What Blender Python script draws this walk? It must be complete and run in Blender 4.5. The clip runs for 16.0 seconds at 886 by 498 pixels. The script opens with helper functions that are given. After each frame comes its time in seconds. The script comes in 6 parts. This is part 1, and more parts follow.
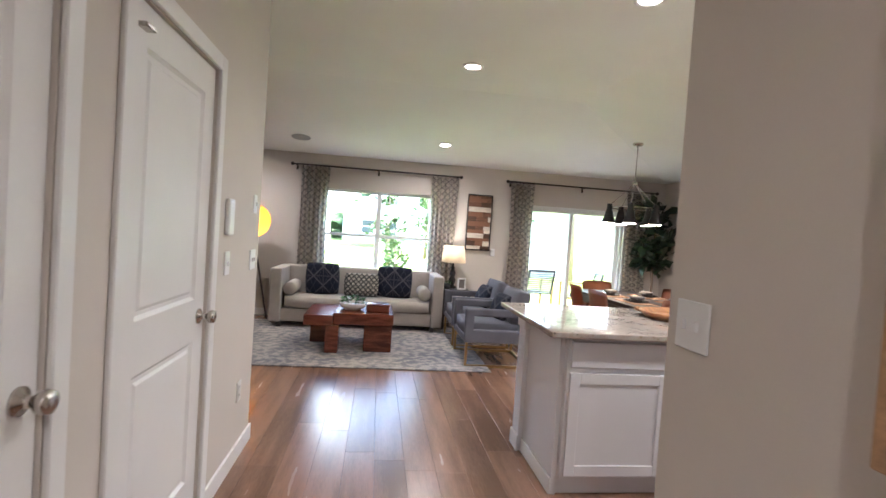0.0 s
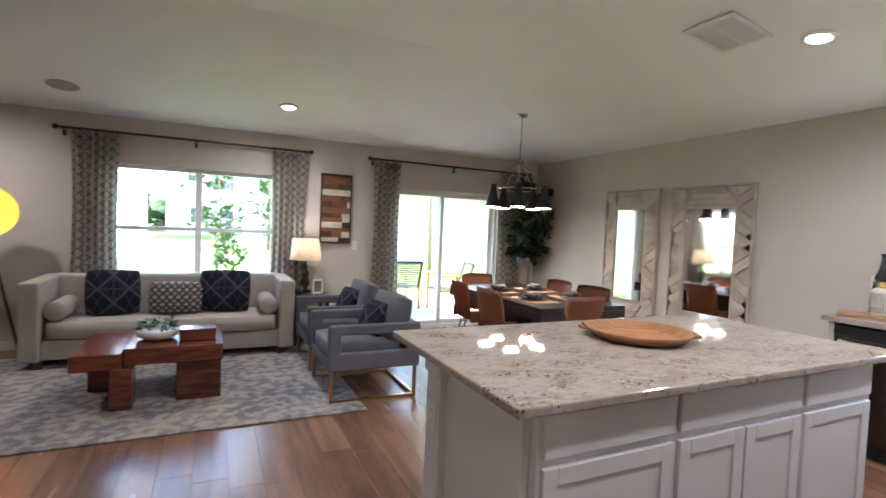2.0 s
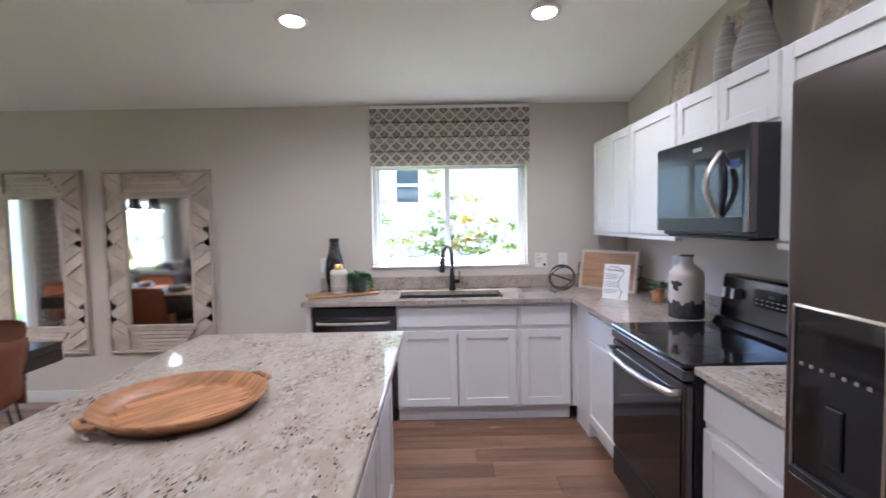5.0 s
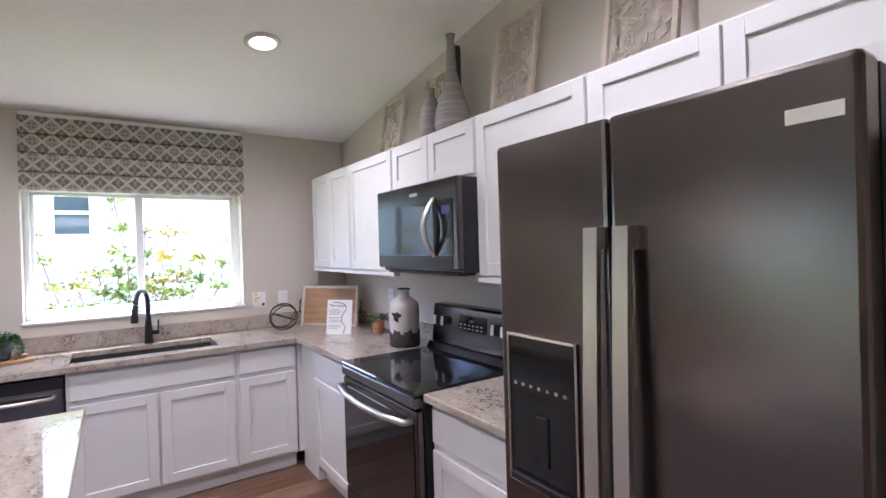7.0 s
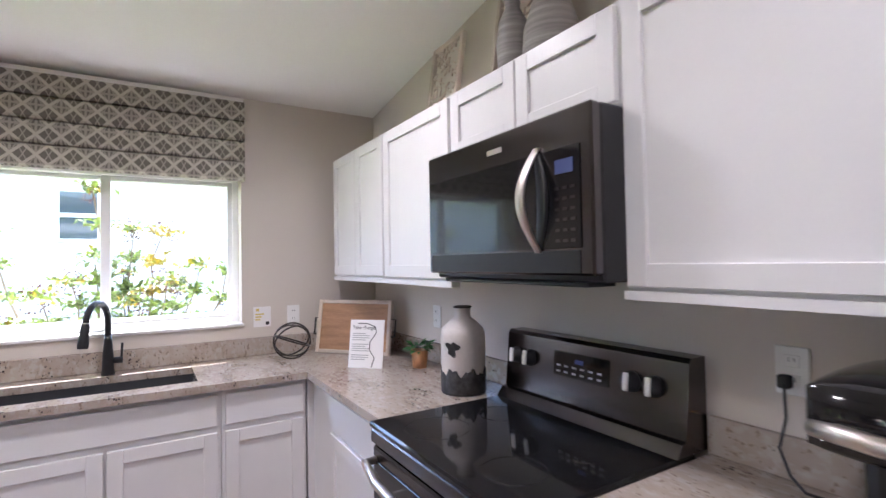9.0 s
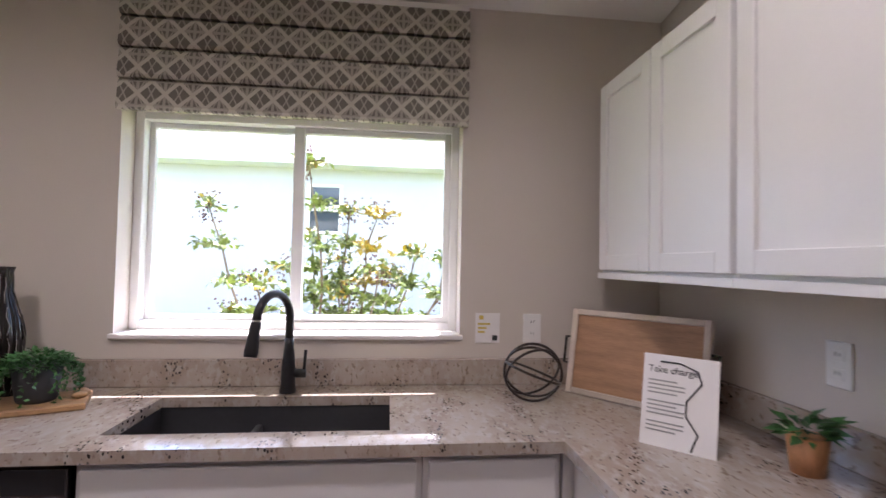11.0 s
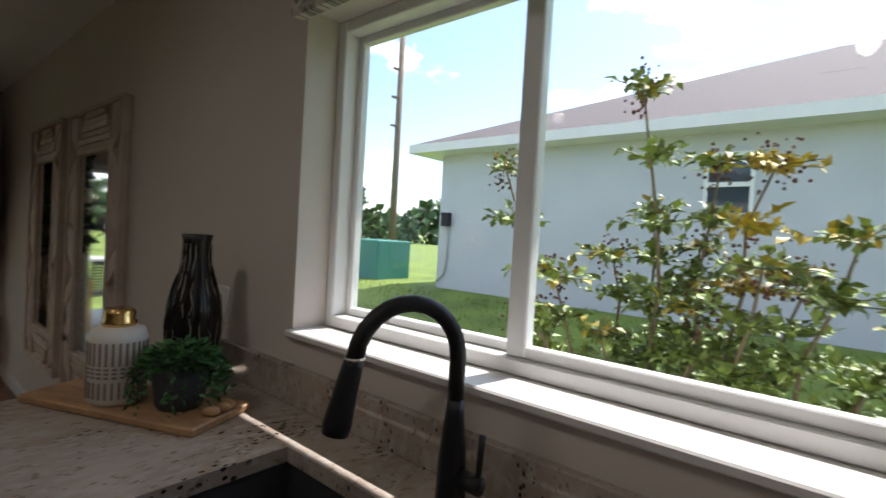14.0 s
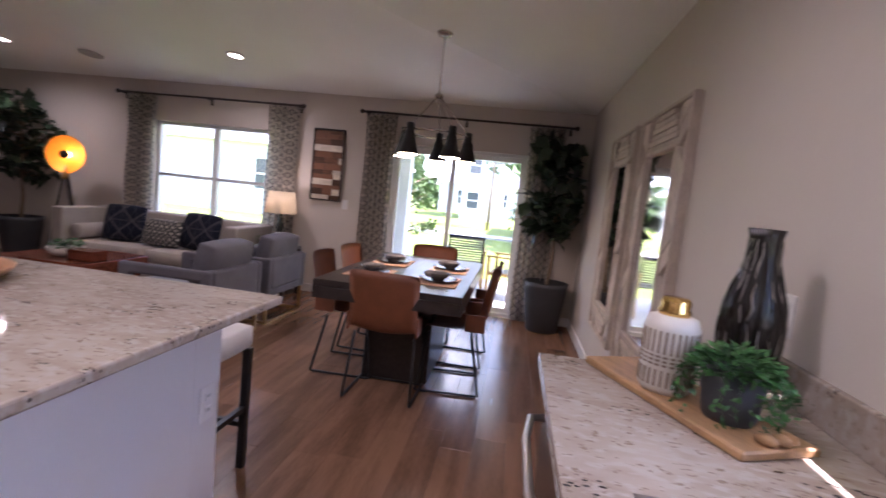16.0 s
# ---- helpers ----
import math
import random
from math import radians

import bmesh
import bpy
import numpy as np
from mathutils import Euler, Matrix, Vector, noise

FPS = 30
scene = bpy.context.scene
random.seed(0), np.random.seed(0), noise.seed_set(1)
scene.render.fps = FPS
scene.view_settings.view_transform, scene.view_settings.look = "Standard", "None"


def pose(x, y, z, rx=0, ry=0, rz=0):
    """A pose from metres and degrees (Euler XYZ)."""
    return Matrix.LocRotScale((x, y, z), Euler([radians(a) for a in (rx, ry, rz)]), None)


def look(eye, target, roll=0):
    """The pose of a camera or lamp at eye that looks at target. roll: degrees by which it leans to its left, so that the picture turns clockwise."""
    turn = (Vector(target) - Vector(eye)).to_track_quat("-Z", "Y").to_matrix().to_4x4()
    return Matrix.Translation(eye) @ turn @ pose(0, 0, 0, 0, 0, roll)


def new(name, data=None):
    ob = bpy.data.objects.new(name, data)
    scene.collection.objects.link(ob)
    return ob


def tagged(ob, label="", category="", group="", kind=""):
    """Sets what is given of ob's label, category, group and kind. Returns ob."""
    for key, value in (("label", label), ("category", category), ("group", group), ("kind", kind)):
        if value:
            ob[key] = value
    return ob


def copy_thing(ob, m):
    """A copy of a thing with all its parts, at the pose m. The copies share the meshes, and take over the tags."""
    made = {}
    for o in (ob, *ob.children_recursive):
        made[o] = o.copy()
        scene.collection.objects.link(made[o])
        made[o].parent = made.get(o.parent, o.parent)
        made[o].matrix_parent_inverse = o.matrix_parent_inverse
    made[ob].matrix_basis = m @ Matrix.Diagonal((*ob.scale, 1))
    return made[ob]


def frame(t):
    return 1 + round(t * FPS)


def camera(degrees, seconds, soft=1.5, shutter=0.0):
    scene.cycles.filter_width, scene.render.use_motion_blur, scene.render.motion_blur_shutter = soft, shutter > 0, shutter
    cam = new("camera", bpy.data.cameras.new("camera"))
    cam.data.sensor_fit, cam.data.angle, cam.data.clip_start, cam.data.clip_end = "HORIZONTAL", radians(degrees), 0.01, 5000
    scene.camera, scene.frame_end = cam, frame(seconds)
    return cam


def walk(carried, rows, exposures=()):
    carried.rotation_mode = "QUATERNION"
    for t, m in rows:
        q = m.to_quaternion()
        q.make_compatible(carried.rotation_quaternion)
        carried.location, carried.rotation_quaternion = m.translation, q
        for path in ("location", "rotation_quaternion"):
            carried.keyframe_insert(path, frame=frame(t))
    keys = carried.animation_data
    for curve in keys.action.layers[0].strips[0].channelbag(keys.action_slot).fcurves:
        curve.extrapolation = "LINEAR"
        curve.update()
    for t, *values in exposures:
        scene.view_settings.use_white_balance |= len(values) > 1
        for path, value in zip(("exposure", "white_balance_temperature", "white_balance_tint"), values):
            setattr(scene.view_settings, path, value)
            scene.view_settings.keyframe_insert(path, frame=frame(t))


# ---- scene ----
cam = camera(84.9, 16.0, shutter=0.3)
PATH = [
    (0, (1.457, 0.777, 1.376), (1.723, 2.758, 1.316), 3.9),
    (0.5, (1.447, 1.118, 1.381), (1.801, 3.086, 1.32), 3.7),
    (1, (1.457, 1.511, 1.35), (1.945, 3.449, 1.29), 3.3),
    (1.5, (1.509, 1.784, 1.351), (2.158, 3.675, 1.286), 2.9),
    (2, (1.596, 2.058, 1.408), (2.453, 3.863, 1.323), 2.4),
    (2.5, (1.75, 2.24, 1.367), (2.836, 3.918, 1.288), 2.0),
    (3, (1.839, 2.433, 1.37), (3.166, 3.927, 1.29), 1.5),
    (3.5, (1.914, 2.608, 1.369), (3.486, 3.842, 1.278), 0.8),
    (4, (2.022, 2.715, 1.347), (3.806, 3.615, 1.267), 0.2),
    (4.5, (1.992, 2.832, 1.402), (3.935, 3.296, 1.3), -0.6),
    (5, (2.004, 2.97, 1.476), (4.001, 2.951, 1.365), -1.0),
    (5.2, (2.035, 3.002, 1.516), (4.022, 2.815, 1.383), -1.8),
    (7.3, (2.131, 3.047, 1.518), (3.751, 1.873, 1.524), -1.4),
    (7.5, (2.215, 2.995, 1.526), (3.825, 1.809, 1.534), -1.3),
    (8, (2.425, 2.889, 1.501), (4.037, 1.706, 1.524), -1.3),
    (8.5, (2.734, 2.8, 1.489), (4.378, 1.662, 1.527), -1.1),
    (9, (3.024, 2.691, 1.452), (4.73, 1.649, 1.505), -1.0),
    (9.5, (3.304, 2.621, 1.451), (5.087, 1.718, 1.517), -0.7),
    (10, (3.639, 2.59, 1.425), (5.501, 1.864, 1.512), -0.0),
    (10.2, (3.736, 2.591, 1.406), (5.629, 1.952, 1.498), 0.8),
    (12.3, (4.86, 2.291, 1.392), (6.804, 2.759, 1.42), 0.3),
    (12.5, (4.95, 2.285, 1.398), (6.873, 2.833, 1.427), 1.1),
    (13, (5.124, 2.26, 1.387), (6.971, 3.026, 1.388), 1.1),
    (13.5, (5.235, 2.289, 1.385), (6.958, 3.305, 1.365), 2.2),
    (14, (5.337, 2.359, 1.39), (6.869, 3.645, 1.341), 3.3),
    (14.5, (5.379, 2.421, 1.398), (6.599, 4.003, 1.308), 4.5),
    (15, (5.397, 2.455, 1.388), (6.182, 4.289, 1.244), 5.1),
    (15.5, (5.377, 2.463, 1.37), (5.621, 4.441, 1.199), 5.7),
    (16, (5.333, 2.498, 1.348), (5.056, 4.467, 1.14), 6.1),
]
EXPOSURES = [(0.0, 4.2, 5650, 13), (3.0, 3.55, 5500, 15), (5.0, 3.55, 5300, 18), (8.0, 3.7, 5550, 22), (10.0, 3.4, 5600, 21), (12.3, 2.4, 6600, 36), (13.2, 2.2, 6200, 22), (14.0, 1.15, 6200, 14), (14.8, 1.15, 6450, 15), (15.4, 2.25, 6100, 25), (16.0, 3.1, 5850, 35)]
walk(cam, [(t, look(eye, target, roll)) for t, eye, target, roll in PATH], EXPOSURES)

# ---- world and sun ----
SUN_EL, SUN_AZ = radians(58), radians(100)
world = bpy.data.worlds.new("sky")
scene.world = world
world.use_nodes = True
wn, wl = world.node_tree.nodes, world.node_tree.links
bg = wn["Background"]
sky = wn.new("ShaderNodeTexSky")
sky.sky_type, sky.sun_disc = "NISHITA", False
sky.sun_elevation, sky.sun_rotation = SUN_EL, SUN_AZ
tc = wn.new("ShaderNodeTexCoord")
mp = wn.new("ShaderNodeMapping")
mp.inputs["Scale"].default_value = (2.2, 2.2, 5.0)
cn = wn.new("ShaderNodeTexNoise")
cn.inputs["Scale"].default_value, cn.inputs["Detail"].default_value, cn.inputs["Roughness"].default_value = 1.6, 9, 0.55
cr = wn.new("ShaderNodeValToRGB")
cr.color_ramp.elements[0].position, cr.color_ramp.elements[1].position = 0.53, 0.62
cm = wn.new("ShaderNodeMix")
cm.data_type = "RGBA"
cm.inputs["B"].default_value = (9.0, 9.0, 9.2, 1)
wl.new(tc.outputs["Generated"], mp.inputs["Vector"])
wl.new(mp.outputs["Vector"], cn.inputs["Vector"])
wl.new(cn.outputs["Fac"], cr.inputs["Fac"])
wl.new(cr.outputs["Color"], cm.inputs["Factor"])
wl.new(sky.outputs["Color"], cm.inputs["A"])
wl.new(cm.outputs["Result"], bg.inputs["Color"])
bg.inputs["Strength"].default_value = 0.15
sun_data = bpy.data.lights.new("sun", "SUN")
sun_data.energy, sun_data.angle, sun_data.color = 4.0, radians(0.5), (1.0, 0.95, 0.87)
sun = new("sun", sun_data)
sd = Vector((math.cos(SUN_EL) * math.sin(SUN_AZ), math.cos(SUN_EL) * math.cos(SUN_AZ), math.sin(SUN_EL)))
sun.matrix_world = look(Vector((6, 4, 0)) + sd * 30, (6, 4, 0))

# ---- materials ----
def nodes_of(name):
    m = bpy.data.materials.new(name)
    m.use_nodes = True
    nt = m.node_tree
    return m, nt.nodes, nt.links, nt.nodes["Principled BSDF"]


def mat(name, col, rough=0.5, metal=0.0, var=0.12, scale=6.0, bump=0.1, bscale=60.0, stretch=(1, 1, 1), spec=0.5, island=0.0, coat=0.0):
    """Colour with slow stains and fine grain in object coordinates."""
    m, n, l, p = nodes_of(name)
    co = n.new("ShaderNodeTexCoord")
    ma = n.new("ShaderNodeMapping")
    ma.inputs["Scale"].default_value = stretch
    l.new(co.outputs["Object"], ma.inputs["Vector"])
    a = n.new("ShaderNodeTexNoise")
    a.inputs["Scale"].default_value, a.inputs["Detail"].default_value = scale, 4
    b = n.new("ShaderNodeTexNoise")
    b.inputs["Scale"].default_value, b.inputs["Detail"].default_value = bscale, 3
    l.new(ma.outputs["Vector"], a.inputs["Vector"])
    l.new(ma.outputs["Vector"], b.inputs["Vector"])
    r = n.new("ShaderNodeValToRGB")
    r.color_ramp.elements[0].position, r.color_ramp.elements[1].position = 0.3, 0.7
    r.color_ramp.elements[0].color = (*[c * (1 - var) for c in col], 1)
    r.color_ramp.elements[1].color = (*[min(1, c * (1 + var)) for c in col], 1)
    ad = n.new("ShaderNodeMath")
    ad.operation = "MULTIPLY_ADD"
    l.new(b.outputs["Fac"], ad.inputs[0])
    ad.inputs[1].default_value = 0.4
    l.new(a.outputs["Fac"], ad.inputs[2])
    ad2 = n.new("ShaderNodeMath")
    ad2.operation = "SUBTRACT"
    l.new(ad.outputs[0], ad2.inputs[0])
    ad2.inputs[1].default_value = 0.2
    last = ad2
    if island:
        g = n.new("ShaderNodeNewGeometry")
        oi = n.new("ShaderNodeObjectInfo")
        s = n.new("ShaderNodeMath")
        s.operation = "ADD"
        l.new(g.outputs["Random Per Island"], s.inputs[0])
        l.new(oi.outputs["Random"], s.inputs[1])
        f = n.new("ShaderNodeMath")
        f.operation = "FRACT"
        l.new(s.outputs[0], f.inputs[0])
        k = n.new("ShaderNodeMath")
        k.operation = "MULTIPLY_ADD"
        l.new(f.outputs[0], k.inputs[0])
        k.inputs[1].default_value = island
        l.new(ad2.outputs[0], k.inputs[2])
        k2 = n.new("ShaderNodeMath")
        k2.operation = "SUBTRACT"
        l.new(k.outputs[0], k2.inputs[0])
        k2.inputs[1].default_value = island / 2
        last = k2
    l.new(last.outputs[0], r.inputs["Fac"])
    l.new(r.outputs["Color"], p.inputs["Base Color"])
    bu = n.new("ShaderNodeBump")
    bu.inputs["Strength"].default_value, bu.inputs["Distance"].default_value = bump, 0.004
    l.new(b.outputs["Fac"], bu.inputs["Height"])
    l.new(bu.outputs["Normal"], p.inputs["Normal"])
    rr = n.new("ShaderNodeMapRange")
    rr.inputs["To Min"].default_value, rr.inputs["To Max"].default_value = max(0.02, rough - 0.06), min(1, rough + 0.06)
    l.new(a.outputs["Fac"], rr.inputs["Value"])
    l.new(rr.outputs["Result"], p.inputs["Roughness"])
    p.inputs["Metallic"].default_value = metal
    p.inputs["Specular IOR Level"].default_value = spec
    p.inputs["Coat Weight"].default_value = coat
    return m


def emit(name, col, strength):
    m, n, l, p = nodes_of(name)
    p.inputs["Base Color"].default_value = (*col, 1)
    p.inputs["Emission Color"].default_value = (*col, 1)
    p.inputs["Emission Strength"].default_value = strength
    return m


def granite(name):
    m, n, l, p = nodes_of(name)
    co = n.new("ShaderNodeTexCoord")
    vein = n.new("ShaderNodeMapping")
    vein.inputs["Rotation"].default_value, vein.inputs["Scale"].default_value = (0, 0, radians(52)), (0.75, 1.5, 1.0)
    l.new(co.outputs["Object"], vein.inputs["Vector"])
    def noise_ramp(scale, lo, hi, detail=5):
        t = n.new("ShaderNodeTexNoise")
        t.inputs["Scale"].default_value, t.inputs["Detail"].default_value = scale, detail
        l.new(vein.outputs["Vector"], t.inputs["Vector"])
        r = n.new("ShaderNodeMapRange")
        r.inputs["From Min"].default_value, r.inputs["From Max"].default_value = lo, hi
        l.new(t.outputs["Fac"], r.inputs["Value"])
        return r.outputs["Result"]
    def mixed(fac, a, b):
        x = n.new("ShaderNodeMix")
        x.data_type = "RGBA"
        l.new(fac, x.inputs["Factor"])
        for k, v in (("A", a), ("B", b)):
            if isinstance(v, tuple):
                x.inputs[k].default_value = (*v, 1)
            else:
                l.new(v, x.inputs[k])
        return x.outputs["Result"]
    base = mixed(noise_ramp(7, 0.4, 0.62), (0.405, 0.347, 0.30), (0.33, 0.267, 0.222))
    base = mixed(noise_ramp(32, 0.5, 0.62), base, (0.42, 0.375, 0.335))
    base = mixed(noise_ramp(55, 0.60, 0.66), base, (0.25, 0.195, 0.155))
    v = n.new("ShaderNodeTexVoronoi")
    v.inputs["Scale"].default_value = 60
    l.new(vein.outputs["Vector"], v.inputs["Vector"])
    speck = n.new("ShaderNodeMath")
    speck.operation = "LESS_THAN"
    l.new(v.outputs["Distance"], speck.inputs[0])
    speck.inputs[1].default_value = 0.30
    gate = n.new("ShaderNodeMath")
    gate.operation = "MULTIPLY"
    l.new(speck.outputs[0], gate.inputs[0])
    l.new(noise_ramp(7, 0.56, 0.61, 4), gate.inputs[1])
    base = mixed(gate.outputs[0], base, (0.035, 0.03, 0.03))
    l.new(base, p.inputs["Base Color"])
    p.inputs["Roughness"].default_value = 0.045
    return m


def lattice(name, ground, line, cell, axes=(0, 2), rough=0.85, thick=0.16):
    """Woven cloth with a diamond-and-star lattice."""
    m, n, l, p = nodes_of(name)
    co = n.new("ShaderNodeTexCoord")
    sp = n.new("ShaderNodeSeparateXYZ")
    l.new(co.outputs["Object"], sp.inputs[0])
    def op(kind, a, b=None, c=None):
        x = n.new("ShaderNodeMath")
        x.operation = kind
        for i, v in enumerate((a, b, c)):
            if v is None:
                continue
            if isinstance(v, (int, float)):
                x.inputs[i].default_value = v
            else:
                l.new(v, x.inputs[i])
        return x.outputs[0]
    u = op("DIVIDE", sp.outputs[axes[0]], cell)
    v = op("DIVIDE", sp.outputs[axes[1]], cell)
    def near(e, w):
        return op("LESS_THAN", op("ABSOLUTE", op("SUBTRACT", op("FRACT", e), 0.5)), w)
    d1, d2 = near(op("ADD", u, v), thick / 2), near(op("SUBTRACT", u, v), thick / 2)
    h1, h2 = near(op("ADD", v, 0.5), thick * 0.28), near(op("ADD", u, 0.5), thick * 0.28)
    s1, s2 = near(op("MULTIPLY_ADD", u, 2.0, v), thick * 0.3), near(op("MULTIPLY_ADD", u, -2.0, v), thick * 0.3)
    pat = op("MAXIMUM", op("MAXIMUM", d1, d2), op("MULTIPLY", op("MAXIMUM", op("MAXIMUM", h1, h2), op("MAXIMUM", s1, s2)), 0.55))
    nz = n.new("ShaderNodeTexNoise")
    nz.inputs["Scale"].default_value = 260
    l.new(co.outputs["Object"], nz.inputs["Vector"])
    x = n.new("ShaderNodeMix")
    x.data_type = "RGBA"
    l.new(pat, x.inputs["Factor"])
    x.inputs["A"].default_value, x.inputs["B"].default_value = (*ground, 1), (*line, 1)
    l.new(x.outputs["Result"], p.inputs["Base Color"])
    bu = n.new("ShaderNodeBump")
    bu.inputs["Strength"].default_value, bu.inputs["Distance"].default_value = 0.4, 0.002
    l.new(nz.outputs["Fac"], bu.inputs["Height"])
    l.new(bu.outputs["Normal"], p.inputs["Normal"])
    p.inputs["Roughness"].default_value = rough
    p.inputs["Specular IOR Level"].default_value = 0.15
    return m


def glass(name):
    m, n, l, p = nodes_of(name)
    n.remove(p)
    out = n["Material Output"]
    tr, gl, mx, fr = n.new("ShaderNodeBsdfTransparent"), n.new("ShaderNodeBsdfGlossy"), n.new("ShaderNodeMixShader"), n.new("ShaderNodeLayerWeight")
    tr.inputs["Color"].default_value = (0.96, 0.98, 0.97, 1)
    gl.inputs["Roughness"].default_value = 0.01
    pw, ml = n.new("ShaderNodeMath"), n.new("ShaderNodeMath")
    pw.operation, ml.operation = "POWER", "MULTIPLY_ADD"
    pw.inputs[1].default_value, ml.inputs[1].default_value, ml.inputs[2].default_value = 4.0, 0.6, 0.035
    l.new(fr.outputs["Facing"], pw.inputs[0])
    l.new(pw.outputs[0], ml.inputs[0])
    l.new(ml.outputs[0], mx.inputs[0])
    l.new(tr.outputs[0], mx.inputs[1])
    l.new(gl.outputs[0], mx.inputs[2])
    l.new(mx.outputs[0], out.inputs["Surface"])
    return m


WALL = mat("wall_paint", (0.60, 0.545, 0.49), 0.75, var=0.03, scale=1.5, bump=0.06, bscale=180)
CEIL = mat("ceiling_paint", (0.87, 0.86, 0.82), 0.9, var=0.025, scale=1.2, bump=0.15, bscale=90)
WHITE = mat("white_trim_paint", (0.74, 0.72, 0.70), 0.38, var=0.025, scale=3, bump=0.03, bscale=120)
CABW = mat("white_cabinet_paint", (0.70, 0.685, 0.69), 0.33, var=0.02, scale=4, bump=0.02, bscale=150)
VINYL = mat("white_vinyl", (0.8, 0.8, 0.79), 0.35, var=0.02, bump=0.02)
FLOORM = mat("vinyl_oak_plank", (0.205, 0.112, 0.07), 0.25, var=0.30, scale=2.2, bump=0.08, bscale=26, stretch=(6, 0.6, 1), island=0.34)
GRAN = granite("speckled_granite")
GLASS = glass("window_glass")
MIRROR = mat("mirror_silver", (0.9, 0.9, 0.9), 0.02, 1.0, var=0.0, bump=0.0)
BLACK = mat("matt_black_metal", (0.018, 0.018, 0.02), 0.42, 0.3, var=0.15, bump=0.05)
GLOSSB = mat("black_ceramic_glass", (0.008, 0.008, 0.009), 0.05, var=0.1, bump=0.0)
DSTEEL = mat("dark_stainless", (0.18, 0.157, 0.15), 0.24, 1.0, var=0.02, scale=2, bump=0.0, bscale=90)
BSTEEL = mat("black_stainless", (0.125, 0.115, 0.115), 0.22, 1.0, var=0.03, scale=2, bump=0.0)
STEEL = mat("brushed_steel", (0.72, 0.67, 0.63), 0.32, 1.0, var=0.02, bump=0.0, bscale=80)
NICKEL = mat("satin_nickel", (0.50, 0.46, 0.42), 0.22, 1.0, var=0.05, bump=0.0)
BRASS = mat("aged_brass", (0.48, 0.31, 0.13), 0.3, 1.0, var=0.12, bump=0.02)
GOLD = mat("polished_gold", (0.83, 0.55, 0.2), 0.12, 1.0, var=0.03, bump=0.0)
GOLDLEAF = mat("gold_leaf_lining", (0.9, 0.42, 0.04), 0.5, 0.2, var=0.1, bump=0.1)
SOFA = mat("oatmeal_upholstery", (0.40, 0.355, 0.31), 0.9, var=0.08, bump=0.35, bscale=320)
VELVET = mat("grey_velvet", (0.11, 0.106, 0.122), 0.8, var=0.18, scale=5, bump=0.25, bscale=300)
NAVY = lattice("navy_pillow_cloth", (0.010, 0.012, 0.022), (0.065, 0.062, 0.07), 0.26, thick=0.10)
STRIPE = lattice("striped_pillow_cloth", (0.42, 0.38, 0.33), (0.05, 0.05, 0.05), 0.07, thick=0.35)
CURTAIN = lattice("curtain_cloth", (0.74, 0.69, 0.62), (0.30, 0.285, 0.27), 0.095, axes=(0, 2), thick=0.15)
SHADEM = lattice("roman_shade_cloth", (0.17, 0.155, 0.135), (0.52, 0.49, 0.42), 0.098, axes=(1, 2), thick=0.2)
RED = mat("rosewood", (0.125, 0.036, 0.02), 0.22, var=0.55, scale=4, bump=0.06, bscale=40, stretch=(1, 7, 7), island=0.3)
DARKW = mat("espresso_wood", (0.030, 0.022, 0.019), 0.3, var=0.3, scale=5, bump=0.08, bscale=40, stretch=(6, 1, 6))
OAK = mat("oak_board", (0.40, 0.235, 0.115), 0.45, var=0.28, scale=5, bump=0.1, bscale=40, stretch=(7, 1, 7), island=0.2)
ACACIA = mat("acacia_tray", (0.40, 0.19, 0.085), 0.42, var=0.4, scale=4, bump=0.08, bscale=30, stretch=(2, 12, 2), island=0.3)
OAKX = mat("oak_plank_panel", (0.36, 0.20, 0.11), 0.5, var=0.25, scale=3, bump=0.08, bscale=30, stretch=(1, 9, 9))
PEARL = mat("pale_rib_line", (0.30, 0.27, 0.24), 0.2, var=0.3, scale=40, bump=0.05)
BLEACH = mat("bleached_carved_wood", (0.55, 0.47, 0.40), 0.7, var=0.16, scale=9, bump=0.25, bscale=60, island=0.35)
ARTW = mat("reclaimed_wood", (0.14, 0.062, 0.032), 0.55, var=0.5, scale=6, bump=0.2, bscale=50, stretch=(1, 1, 8), island=0.9)
ARTL = mat("whitewashed_wood", (0.62, 0.55, 0.46), 0.6, var=0.2, bump=0.2, stretch=(1, 1, 8), island=0.3)
LEATHER = mat("cognac_leather", (0.19, 0.064, 0.028), 0.42, var=0.2, scale=7, bump=0.15, bscale=120)
